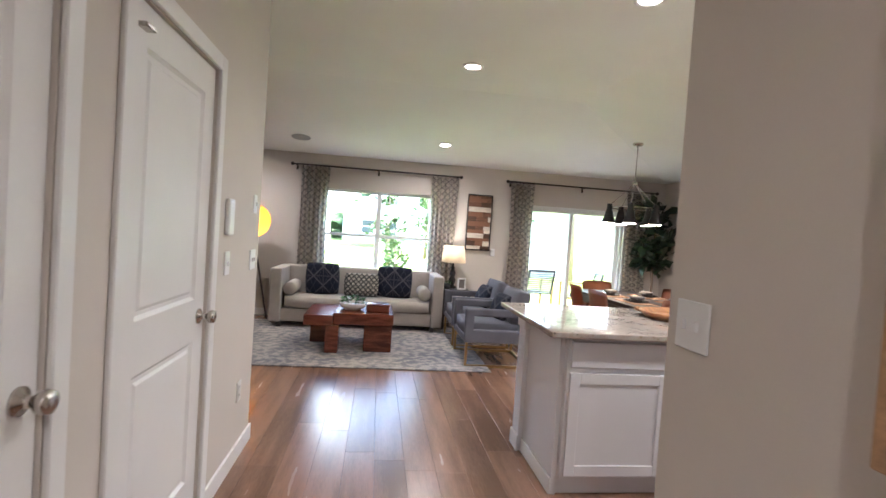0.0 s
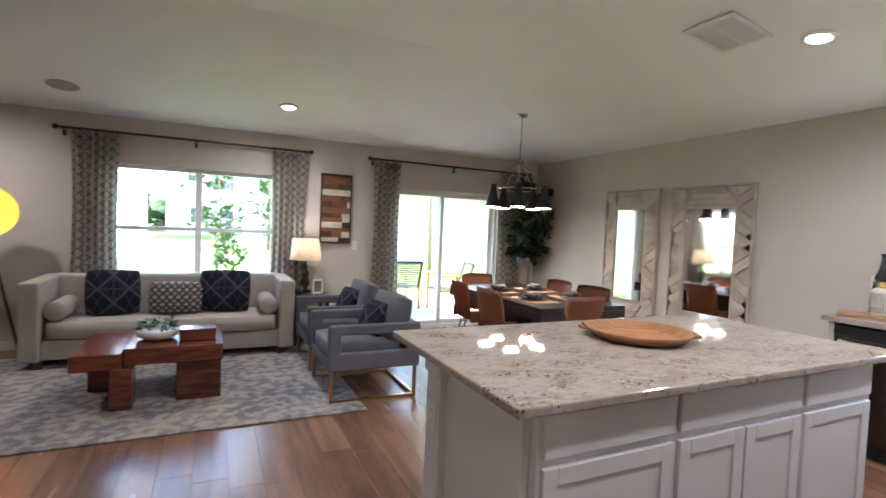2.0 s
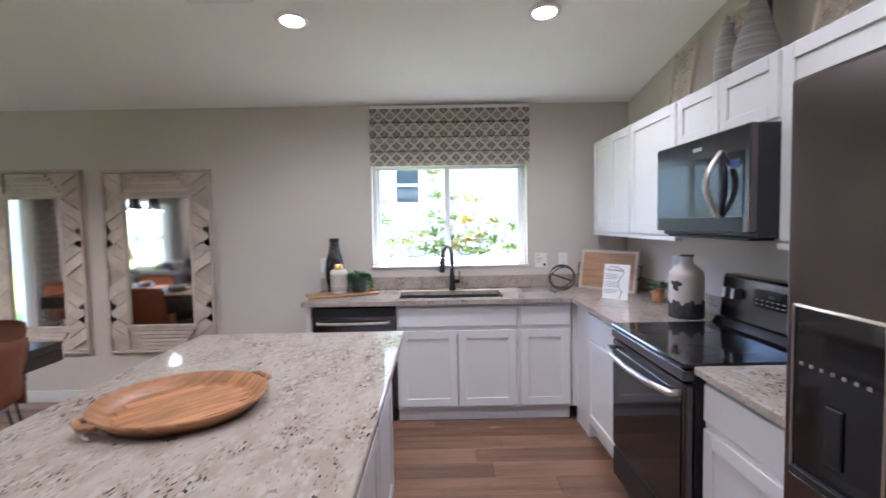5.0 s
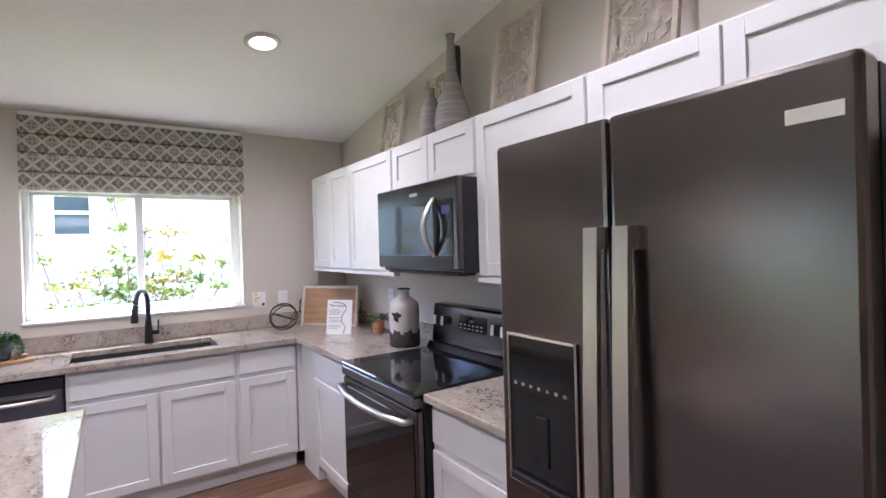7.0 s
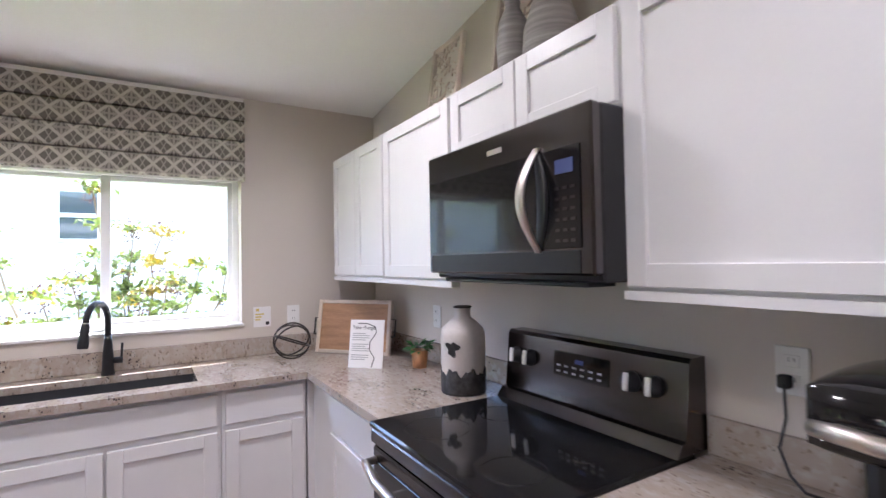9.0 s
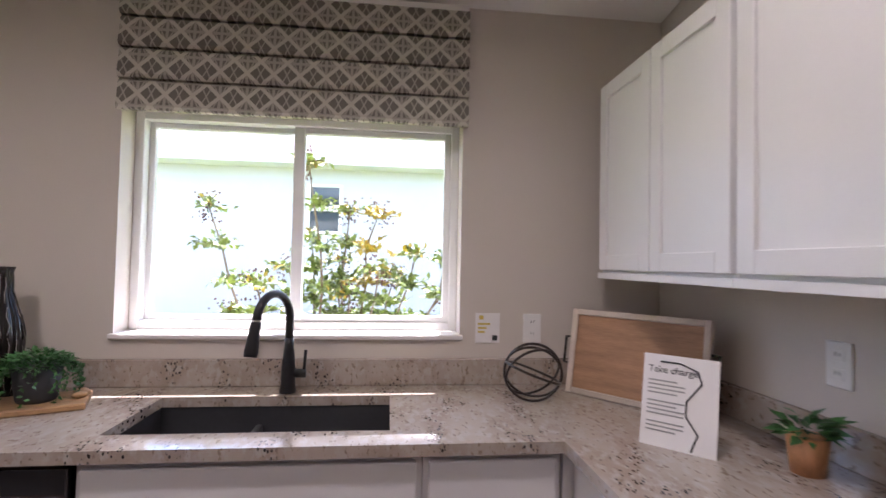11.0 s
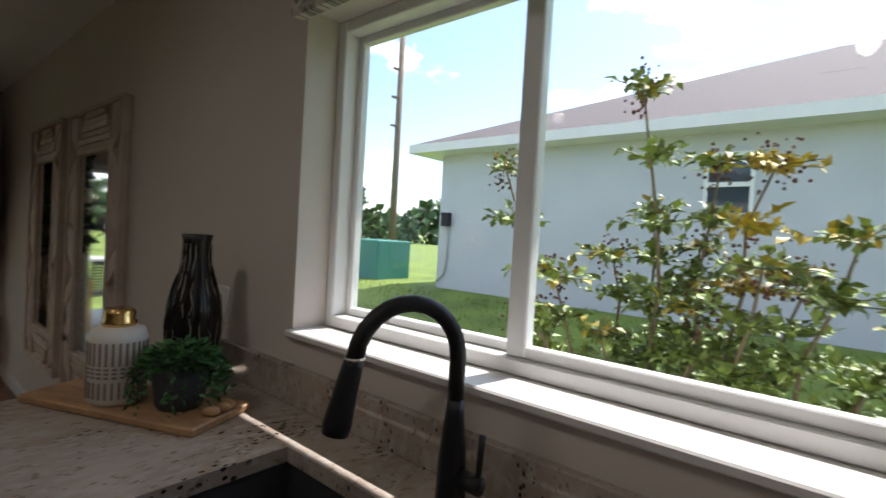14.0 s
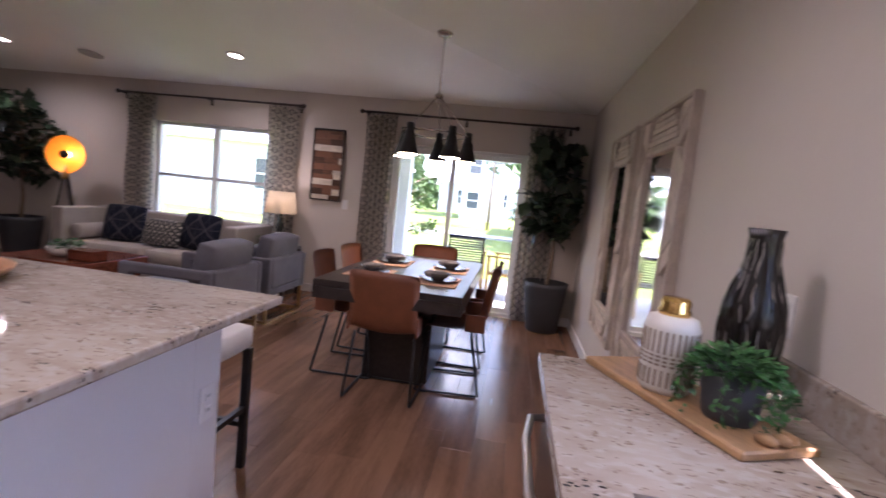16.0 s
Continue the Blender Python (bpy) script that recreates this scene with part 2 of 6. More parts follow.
def faded_rug(name):
    """Worn wool in cream and slate, with a mottled all-over pattern."""
    m, n, l, p = nodes_of(name)
    co = n.new("ShaderNodeTexCoord")
    fac = None
    for scale, lo, hi in ((2.2, 0.35, 0.65), (13.0, 0.42, 0.58), (60.0, 0.3, 0.7)):
        t, r = n.new("ShaderNodeTexNoise"), n.new("ShaderNodeMapRange")
        t.inputs["Scale"].default_value, t.inputs["Detail"].default_value = scale, 5
        r.inputs["From Min"].default_value, r.inputs["From Max"].default_value = lo, hi
        r.inputs["To Max"].default_value = {2.2: 0.3, 13.0: 0.45, 60.0: 0.25}[scale]
        l.new(co.outputs["Object"], t.inputs["Vector"])
        l.new(t.outputs["Fac"], r.inputs["Value"])
        if fac is None:
            fac = r.outputs["Result"]
        else:
            a = n.new("ShaderNodeMath")
            l.new(fac, a.inputs[0])
            l.new(r.outputs["Result"], a.inputs[1])
            fac = a.outputs[0]
    ramp = n.new("ShaderNodeValToRGB")
    ramp.color_ramp.elements[0].position, ramp.color_ramp.elements[1].position = 0.22, 0.8
    ramp.color_ramp.elements[0].color, ramp.color_ramp.elements[1].color = (0.15, 0.145, 0.16, 1), (0.38, 0.335, 0.295, 1)
    l.new(fac, ramp.inputs["Fac"])
    l.new(ramp.outputs["Color"], p.inputs["Base Color"])
    bu = n.new("ShaderNodeBump")
    bu.inputs["Strength"].default_value, bu.inputs["Distance"].default_value = 0.7, 0.004
    l.new(t.outputs["Fac"], bu.inputs["Height"])
    l.new(bu.outputs["Normal"], p.inputs["Normal"])
    p.inputs["Roughness"].default_value = 0.97
    return m


RUG = faded_rug("faded_rug_wool")
LINEN = mat("linen_lampshade", (0.75, 0.68, 0.56), 0.9, var=0.06, bump=0.3, bscale=300)
def sheer(m, amount):
    """Lets light through a thin cloth."""
    n, l = m.node_tree.nodes, m.node_tree.links
    p, out = n["Principled BSDF"], n["Material Output"]
    t, mx = n.new("ShaderNodeBsdfTranslucent"), n.new("ShaderNodeMixShader")
    l.new(p.inputs["Base Color"].links[0].from_socket, t.inputs["Color"])
    mx.inputs[0].default_value = amount
    l.new(p.outputs[0], mx.inputs[1])
    l.new(t.outputs[0], mx.inputs[2])
    l.new(mx.outputs[0], out.inputs["Surface"])


sheer(LINEN, 0.5)
sheer(CURTAIN, 0.5)
WEAVE = mat("woven_placemat", (0.50, 0.30, 0.19), 0.9, var=0.2, bump=0.6, bscale=160)
PLATE = mat("stoneware_plate", (0.10, 0.085, 0.08), 0.25, var=0.2, bump=0.05)
NAPKIN = mat("grey_napkin", (0.2, 0.18, 0.17), 0.95, var=0.15, bump=0.3)
LEAF = mat("fig_leaf", (0.014, 0.032, 0.014), 0.4, var=0.4, scale=9, bump=0.1, island=0.6)
HERB = mat("trailing_herb_leaf", (0.035, 0.12, 0.03), 0.5, var=0.4, scale=20, bump=0.05, island=0.6)
SHRUB = mat("crape_myrtle_leaf", (0.20, 0.26, 0.06), 0.5, var=0.45, scale=3, bump=0.05, island=0.9)
YOUNG = mat("young_golden_leaf", (0.42, 0.30, 0.03), 0.5, var=0.3, scale=3, bump=0.05, island=0.6)
SEED = mat("dark_seed_head", (0.10, 0.035, 0.03), 0.7, var=0.4, island=0.5)
BARK = mat("pale_bark", (0.22, 0.16, 0.11), 0.85, var=0.25, bump=0.5, bscale=50)
TREEL = mat("tree_foliage", (0.07, 0.12, 0.035), 0.6, var=0.4, scale=2, bump=0.05, island=0.9)
GRASS = mat("lawn", (0.15, 0.205, 0.03), 0.9, var=0.35, scale=1.2, bump=0.8, bscale=70)
CONC = mat("patio_concrete", (0.46, 0.44, 0.41), 0.85, var=0.1, scale=3, bump=0.2)
STUCCO = mat("pale_stucco", (0.56, 0.57, 0.62), 0.9, var=0.04, scale=2, bump=0.5, bscale=60)
ROOFM = mat("shingle_roof", (0.115, 0.09, 0.088), 0.9, var=0.2, scale=5, bump=0.5, bscale=30)
ROOFG = mat("grey_shingle_roof", (0.19, 0.20, 0.23), 0.9, var=0.2, scale=5, bump=0.5, bscale=30)
PANEG = mat("dark_window_pane", (0.06, 0.075, 0.09), 0.06, var=0.1, bump=0.0)
POTG = mat("charcoal_pot", (0.035, 0.036, 0.04), 0.6, var=0.12, bump=0.15)
SOIL = mat("soil", (0.03, 0.02, 0.015), 0.95, var=0.3, bump=0.8)
CERB = mat("black_ribbed_ceramic", (0.012, 0.009, 0.008), 0.14, var=0.2, bump=0.05)
CERW = mat("white_ceramic", (0.66, 0.63, 0.58), 0.4, var=0.04, bump=0.03)
TAUPE = mat("taupe_glaze_lines", (0.26, 0.20, 0.16), 0.5, var=0.15)
MILK = mat("chipped_white_enamel", (0.60, 0.545, 0.51), 0.55, var=0.08, bump=0.15)
CHIP = mat("worn_black_primer", (0.03, 0.028, 0.028), 0.7, var=0.5, scale=30, bump=0.3)
PAPER = mat("printed_card", (0.78, 0.76, 0.76), 0.7, var=0.01, bump=0.02)
INK = mat("dark_ink", (0.03, 0.03, 0.035), 0.7, var=0.05)
YINK = mat("yellow_ink", (0.62, 0.47, 0.10), 0.7, var=0.05)
OUTLET = mat("white_plastic", (0.78, 0.77, 0.76), 0.35, var=0.02, bump=0.0)
GREYP = mat("speaker_grille", (0.34, 0.34, 0.34), 0.7, var=0.1, bump=0.6, bscale=400)
GREYV = mat("grey_striped_glaze", (0.30, 0.28, 0.27), 0.6, var=0.35, scale=2, bump=0.2, stretch=(1, 1, 25))
BOUCLE = mat("white_boucle", (0.66, 0.63, 0.60), 0.95, var=0.06, bump=0.6, bscale=120)
TEAL = mat("teal_utility_box", (0.05, 0.22, 0.19), 0.6, var=0.1)
CANE = mat("grey_sling_mesh", (0.22, 0.22, 0.19), 0.8, var=0.15, bump=0.4, bscale=200)
PATIOW = mat("honey_teak", (0.46, 0.27, 0.09), 0.5, var=0.2, bump=0.1)
DISPLAY = emit("small_display", (0.03, 0.045, 0.14), 0.015)
CANL = emit("downlight_lens", (1.0, 0.86, 0.68), 3.2)
BULB = emit("warm_bulb", (1.0, 0.80, 0.58), 7.0)
BULBS = emit("soft_bulb", (1.0, 0.85, 0.68), 0.8)
BULBO = emit("amber_bulb", (1.0, 0.55, 0.12), 4.0)


# ---- mesh helpers ----
def box(bm, x0, x1, y0, y1, z0, z1, bev=0.0, m=None):
    r = bmesh.ops.create_cube(bm, size=1)
    vs = r["verts"]
    bmesh.ops.transform(bm, matrix=Matrix.Translation(((x0 + x1) / 2, (y0 + y1) / 2, (z0 + z1) / 2)) @ Matrix.Diagonal((abs(x1 - x0), abs(y1 - y0), abs(z1 - z0), 1)), verts=vs)
    if bev:
        es = list({e for v in vs for e in v.link_edges})
        rb = bmesh.ops.bevel(bm, geom=es, offset=bev, segments=2 if bev > 0.006 else 1, affect="EDGES", profile=0.5)
        vs = list({v for f in rb["faces"] for v in f.verts} | {v for v in vs if v.is_valid})
    if m is not None:
        bmesh.ops.transform(bm, matrix=m, verts=[v for v in vs if v.is_valid])
    return bm


def lathe(bm, prof, seg=28, cx=0, cy=0, squash=1.0, ripple=0.0, lobes=0):
    rings = []
    for r, z in prof:
        ring = []
        for i in range(seg):
            a = 2 * math.pi * i / seg
            rr = r * (1 + ripple * math.cos(lobes * a)) if lobes else r
            ring.append(bm.verts.new((cx + rr * math.cos(a), cy + rr * math.sin(a) * squash, z)))
        rings.append(ring)
    for a, b in zip(rings, rings[1:]):
        for i in range(seg):
            bm.faces.new((a[i], a[(i + 1) % seg], b[(i + 1) % seg], b[i]))
    if prof[0][0] > 1e-4:
        bm.faces.new(list(reversed(rings[0])))
    if prof[-1][0] > 1e-4:
        bm.faces.new(rings[-1])
    return bm


def tube(bm, pts, r, seg=10, closed=False):
    pts = [Vector(p) for p in pts]
    n = len(pts)
    rings, side = [], None
    for i, p in enumerate(pts):
        d = ((pts[(i + 1) % n] - pts[i - 1]) if closed else (pts[min(i + 1, n - 1)] - pts[max(i - 1, 0)])).normalized()
        side = d.orthogonal() if side is None else side - d * side.dot(d)
        side = side.normalized() if side.length > 1e-6 else d.orthogonal().normalized()
        other = d.cross(side)
        rr = r[i] if isinstance(r, (list, tuple)) else r
        rings.append([bm.verts.new(p + (side * math.cos(2 * math.pi * k / seg) + other * math.sin(2 * math.pi * k / seg)) * rr) for k in range(seg)])
    for i in range(n if closed else n - 1):
        a, b = rings[i], rings[(i + 1) % n]
        off = min(range(seg), key=lambda s: (a[0].co - b[s].co).length) if closed and i == n - 1 else 0
        for k in range(seg):
            bm.faces.new((a[k], a[(k + 1) % seg], b[(k + 1 + off) % seg], b[(k + off) % seg]))
    if not closed:
        bm.faces.new(list(reversed(rings[0])))
        bm.faces.new(rings[-1])
    return bm


def cushion(bm, cx, cy, cz, sx, sy, sz, puff=0.5, m=None, n=8):
    """A soft pillow: a rounded box whose corners pull in."""
    def place(x, y, z):
        k = (1 - puff) + puff * math.sqrt(max(0.0, (1 - abs(x) ** 4) * (1 - abs(y) ** 4) + 0.02))
        p = Vector((cx + x * (1 - 0.06 * y * y) * sx / 2, cy + y * (1 - 0.06 * x * x) * sy / 2, cz + z * k * sz / 2))
        return m @ p if m is not None else p
    ring = [math.sin(math.pi * (2 * i / n - 1) / 2) for i in range(n + 1)]
    top = [[bm.verts.new(place(x, y, 1)) for x in ring] for y in ring]
    low = [[bm.verts.new(place(x, y, -1)) for x in ring] for y in ring]
    for j in range(n):
        for i in range(n):
            bm.faces.new((top[j][i], top[j][i + 1], top[j + 1][i + 1], top[j + 1][i]))
            bm.faces.new((low[j][i], low[j + 1][i], low[j + 1][i + 1], low[j][i + 1]))
    def edge(g):
        return g[0][:-1] + [r[-1] for r in g[:-1]] + g[-1][:0:-1] + [r[0] for r in g[:0:-1]]
    e0, e1 = edge(top), edge(low)
    for i in range(len(e0)):
        k = (i + 1) % len(e0)
        bm.faces.new((e0[i], e1[i], e1[k], e0[k]))
    return bm


def part(name, bm, material, parent=None, label="", smooth=False):
    me = bpy.data.meshes.new(name)
    bmesh.ops.recalc_face_normals(bm, faces=bm.faces)
    bm.to_mesh(me)
    bm.free()
    if smooth:
        for f in me.polygons:
            f.use_smooth = True
    me.materials.append(material)
    ob = new(name, me)
    if parent is not None:
        ob.parent = parent
    if label:
        tagged(ob, label)
    return ob


def bx(name, dims, material, parent=None, label="", bev=0.0, m=None):
    return part(name, box(bmesh.new(), *dims[:6], bev=dims[6] if len(dims) > 6 else bev, m=m), material, parent, label)


def lat(name, prof, material, parent=None, label="", **k):
    return part(name, lathe(bmesh.new(), prof, **k), material, parent, label, smooth=True)


def tub(name, pts, r, material, parent=None, label="", **k):
    return part(name, tube(bmesh.new(), pts, r, **k), material, parent, label, smooth=True)


def thing(name, x, y, z, rz, label, category, group=""):
    e = new(name)
    e.empty_display_size = 0.1
    e.matrix_basis = pose(x, y, z, 0, 0, rz)
    return tagged(e, label, category, group)


def structure(ob, label, category):
    return tagged(ob, label, category, kind="structure")


def wall_with_holes(name, axis, c0, c1, a0, a1, z1, holes, label):
    """A wall from c0 to c1 in thickness; holes: (a0, a1, z0, z1) along its length."""
    bm = bmesh.new()
    cuts = sorted({a0, a1, *[h[0] for h in holes], *[h[1] for h in holes]})
    for s, e in zip(cuts, cuts[1:]):
        hs = sorted([h for h in holes if h[0] <= s + 1e-6 and h[1] >= e - 1e-6], key=lambda h: h[2])
        z = -0.12
        for h in [*hs, None]:
            top = h[2] if h else z1
            if top - z > 1e-4:
                box(bm, *((s, e, c0, c1) if axis == "x" else (c0, c1, s, e)), z, top)
            z = h[3] if h else z
    return structure(part(name, bm, WALL), label, "wall")

# ---- the shell of the house ----
XW, YB, YR = 6.10, 8.25, 1.36          # window wall, garden wall, range wall
XL, XH, XF = -2.4, 0.715, 2.21          # living room's far wall, hall's two sides
WINB = (0.60, 2.27, 0.72, 1.96)        # big window
SLID = (3.79, 5.42, 0.0, 1.94)         # sliding door
WINK = (2.215, 3.525, 1.10, 1.99)      # kitchen window
wall_with_holes("wall_north", "x", YB, YB + 0.2, XL - 0.15, XW + 0.2, 2.5, [WINB, SLID], "greige painted wall with window and sliding door")
wall_with_holes("wall_east", "y", XW, XW + 0.2, YR - 0.2, YB, 2.5, [WINK], "greige painted wall with kitchen window")
wall_with_holes("wall_range", "x", YR - 0.12, YR, XF + 0.08, XW, 2.9, [], "greige painted wall behind the range")
wall_with_holes("wall_hall_west", "y", XH - 0.12, XH, -1.6, 3.93, 3.0, [(1.21, 1.99, 0.0, 2.03), (2.31, 3.05, 0.0, 2.03)], "greige hall wall with two white doors")
wall_with_holes("wall_hall_east", "y", XF, XF + 0.08, -1.6, 1.93, 3.0, [], "greige hall wall beside the refrigerator")
wall_with_holes("wall_south", "x", -1.72, -1.6, XH - 0.12, XF + 0.08, 3.0, [], "plain greige wall closing the hall")
wall_with_holes("wall_living_south", "x", 3.81, 3.93, XL, XH - 0.12, 3.0, [], "plain greige living room wall")
wall_with_holes("wall_west", "y", XL - 0.15, XL, 3.81, YB, 3.0, [], "plain greige living room wall")
bx("closet_back", (XH - 0.7, XH - 0.6, -1.6, 3.6, 0, 2.6), WALL)
structure(bpy.data.objects["closet_back"], "plain closet wall behind the hall doors", "wall")

# hipped ceiling: rises from the outer walls to a flat middle
bm = bmesh.new()
RUN, Z0, Z1 = 2.6, 2.45, 2.845
v = {k: bm.verts.new(c) for k, c in {"a": (XW + 0.02, YB + 0.02, Z0), "b": (XW + 0.02, YR - 0.1, Z0), "c": (XW - RUN, YR - 0.1, Z1), "d": (XW - RUN, YB - RUN, Z1), "e": (XL - 0.1, YB - RUN, Z1), "f": (XL - 0.1, YB + 0.02, Z0), "g": (XW - RUN, -1.7, Z1), "h": (XL - 0.1, -1.7, Z1)}.items()}
for q in ("abcd", "adef", "edch", "hcg"):
    bm.faces.new([v[k] for k in q])
up = bmesh.ops.extrude_face_region(bm, geom=bm.faces[:])
bmesh.ops.translate(bm, verts=[e for e in up["geom"] if isinstance(e, bmesh.types.BMVert)], vec=(0, 0, 0.12))
structure(part("ceiling", bm, CEIL), "matt off-white hipped drywall ceiling", "ceiling")


def ceil_z(x, y):
    return Z0 + (Z1 - Z0) * min(1, min(XW - x, YB - y) / RUN)


# eaves and roof over the house
structure(bx("eave_east", (XW + 0.2, XW + 0.725, YR - 1.0, YB + 0.2, 2.34, 2.56), WHITE), "white boxed eave over the side yard", "eave")
# Flat deck out of view, added to block the sun above the ceiling.
structure(bx("roof_cover", (XL - 0.4, XW + 0.725, -2.0, YB + 0.2, 3.05, 3.25), ROOFM), "unseen brown shingle roof deck that keeps out the sun", "roof")
structure(bx("lanai_roof", (2.2, XW + 0.6, YB + 0.2, 11.35, 2.42, 2.62), WHITE), "white covered patio roof", "roof")
structure(bx("lanai_column", (3.13, 3.40, 11.0, 11.27, -0.1, 2.42, 0.01), STUCCO), "pale stucco patio column", "column")

bm = bmesh.new()
for seg in [(XH, XH + 0.014, -1.6, 1.135), (XH, XH + 0.014, 2.065, 2.235), (XH, XH + 0.014, 3.125, 3.944), (XF - 0.014, XF, -1.6, 1.944)]:
    box(bm, *seg, 0, 0.10, 0.003)
box(bm, XH - 0.12, XH, 3.93, 3.944, 0, 0.10, 0.003)
box(bm, XF, XF + 0.08, 1.93, 1.944, 0, 0.10, 0.003)
for a, b in ((XL, SLID[0] - 0.06), (SLID[1] + 0.06, XW)):
    box(bm, a, b, YB - 0.014, YB, 0, 0.10, 0.003)
box(bm, XW - 0.014, XW, 3.96, YB - 0.014, 0, 0.10, 0.003)
structure(part("baseboard", bm, WHITE), "white painted baseboard", "baseboard")


def hall_door(n, y0, y1):
    d = structure(new("door_%d" % n), "closed white two-panel door with satin nickel knob", "door")
    d.matrix_basis = pose(XH, 0, 0)
    bm = bmesh.new()
    box(bm, -0.05, -0.022, y0 + 0.003, y1 - 0.003, 0.008, 2.027)
    w = 0.115
    for a, b, c, e in ((y0 + 0.003, y0 + w, 0.008, 2.027), (y1 - w, y1 - 0.003, 0.008, 2.027), (y0 + w, y1 - w, 0.008, 0.24), (y0 + w, y1 - w, 0.85, 1.03), (y0 + w, y1 - w, 1.90, 2.027)):
        box(bm, -0.03, -0.012, a, b, c, e)
    part("slab", bm, WHITE, d)
    for k, (z0, z1) in enumerate(((0.24, 0.85), (1.03, 1.90))):
        bm = bmesh.new()
        o = [(y0 + w, z0), (y1 - w, z0), (y1 - w, z1), (y0 + w, z1)]
        i = [(y0 + w + 0.04, z0 + 0.04), (y1 - w - 0.04, z0 + 0.04), (y1 - w - 0.04, z1 - 0.04), (y0 + w + 0.04, z1 - 0.04)]
        vo = [bm.verts.new((-0.0125, *q)) for q in o]
        vm = [bm.verts.new((-0.026, q[0] * 0.5 + p[0] * 0.5, q[1] * 0.5 + p[1] * 0.5)) for q, p in zip(o, i)]
        vi = [bm.verts.new((-0.016, *q)) for q in i]
        for A, B2 in ((vo, vm), (vm, vi)):
            for j in range(4):
                bm.faces.new((A[j], A[(j + 1) % 4], B2[(j + 1) % 4], B2[j]))
        bm.faces.new(vi)
        part("panel", bm, WHITE, d)
    bm = bmesh.new()
    for a, b, zz0, zz1 in ((y0 - 0.07, y0 - 0.004, 0, 2.10), (y1 + 0.004, y1 + 0.07, 0, 2.10), (y0 - 0.004, y1 + 0.004, 2.034, 2.10)):
        box(bm, 0, 0.017, a, b, zz0, zz1, 0.004)
    part("casing", bm, WHITE, d)
    kn = lat("knob", [(0.0, 0.0), (0.033, 0.0), (0.033, 0.006), (0.016, 0.012), (0.013, 0.035), (0.024, 0.042), (0.029, 0.055), (0.026, 0.068), (0.012, 0.073), (0.0, 0.073)], NICKEL, d, "satin nickel door knob")
    kn.matrix_basis = pose(-0.012, y1 - 0.06, 0.95, 0, 90, 0)
    for z in (0.25, 1.06, 1.82):
        bx("hinge", (-0.014, -0.004, y0 + 0.002, y0 + 0.03, z - 0.05, z + 0.05, 0.003), NICKEL, d)
    return d


hall_door(1, 1.21, 1.99)
d2 = hall_door(2, 2.31, 3.05)
bx("latch", (-0.002, 0.03, 2.33, 2.39, 1.93, 1.945, 0.003), NICKEL, d2, "flip latch near the top of the door")


# windows
def sash_rect(bm, axis, c0, c1, a0, a1, z0, z1, w):
    for q in ((a0, a0 + w, z0, z1), (a1 - w, a1, z0, z1), (a0 + w, a1 - w, z0, z0 + w), (a0 + w, a1 - w, z1 - w, z1)):
        box(bm, *((q[0], q[1], c0, c1) if axis == "x" else (c0, c1, q[0], q[1])), q[2], q[3], 0.003)


def pane(parent, axis, c, a0, a1, z0, z1):
    p = bx("pane", ((a0, a1, c, c + 0.005, z0, z1) if axis == "x" else (c, c + 0.005, a0, a1, z0, z1)), GLASS, parent)
    p.visible_shadow = False
    return p


w1 = structure(new("window_1"), "white vinyl double window beside the sofa", "window")
a0, a1, z0, z1 = WINB
mid, rail = (a0 + a1) / 2, 1.275
bm = bmesh.new()
sash_rect(bm, "x", YB + 0.07, YB + 0.15, a0, a1, z0, z1, 0.04)
box(bm, mid - 0.035, mid + 0.035, YB + 0.071, YB + 0.149, z0 + 0.04, z1 - 0.04, 0.003)
part("window_frame", bm, VINYL, w1)
for s, e in ((a0 + 0.04, mid - 0.035), (mid + 0.035, a1 - 0.04)):
    bx("meeting_rail", (s, e, YB + 0.08, YB + 0.13, rail - 0.022, rail + 0.022, 0.003), VINYL, w1)
    pane(w1, "x", YB + 0.11, s, e, z0 + 0.04, rail - 0.022)
    pane(w1, "x", YB + 0.11, s, e, rail + 0.022, z1 - 0.04)
bx("window_sill", (a0 - 0.02, a1 + 0.02, YB - 0.02, YB + 0.07, z0 - 0.02, z0 + 0.004, 0.004), WHITE, w1)

w2 = structure(new("window_2"), "white vinyl horizontal sliding kitchen window", "window")
a0, a1, z0, z1 = WINK
bm = bmesh.new()
sash_rect(bm, "y", XW + 0.105, XW + 0.19, a0, a1, z0 + 0.012, z1, 0.034)
part("window_frame", bm, VINYL, w2)
bm = bmesh.new()
sash_rect(bm, "y", XW + 0.12, XW + 0.15, a0 + 0.034, 2.905, z0 + 0.046, z1 - 0.034, 0.026)
part("sliding_sash", bm, VINYL, w2)
bx("meeting_stile", (XW + 0.117, XW + 0.1515, 2.862, 2.908, z0 + 0.047, z1 - 0.035, 0.003), VINYL, w2)
bm = bmesh.new()
sash_rect(bm, "y", XW + 0.152, XW + 0.18, 2.885, a1 - 0.034, z0 + 0.046, z1 - 0.034, 0.022)
part("fixed_sash", bm, VINYL, w2)
pane(w2, "y", XW + 0.133, a0 + 0.06, 2.879, z0 + 0.072, z1 - 0.06)
pane(w2, "y", XW + 0.164, 2.907, a1 - 0.056, z0 + 0.068, z1 - 0.056)
bx("window_sill", (XW - 0.02, XW + 0.105, a0 - 0.012, a1 + 0.012, z0 - 0.008, z0 + 0.012, 0.004), WHITE, w2)

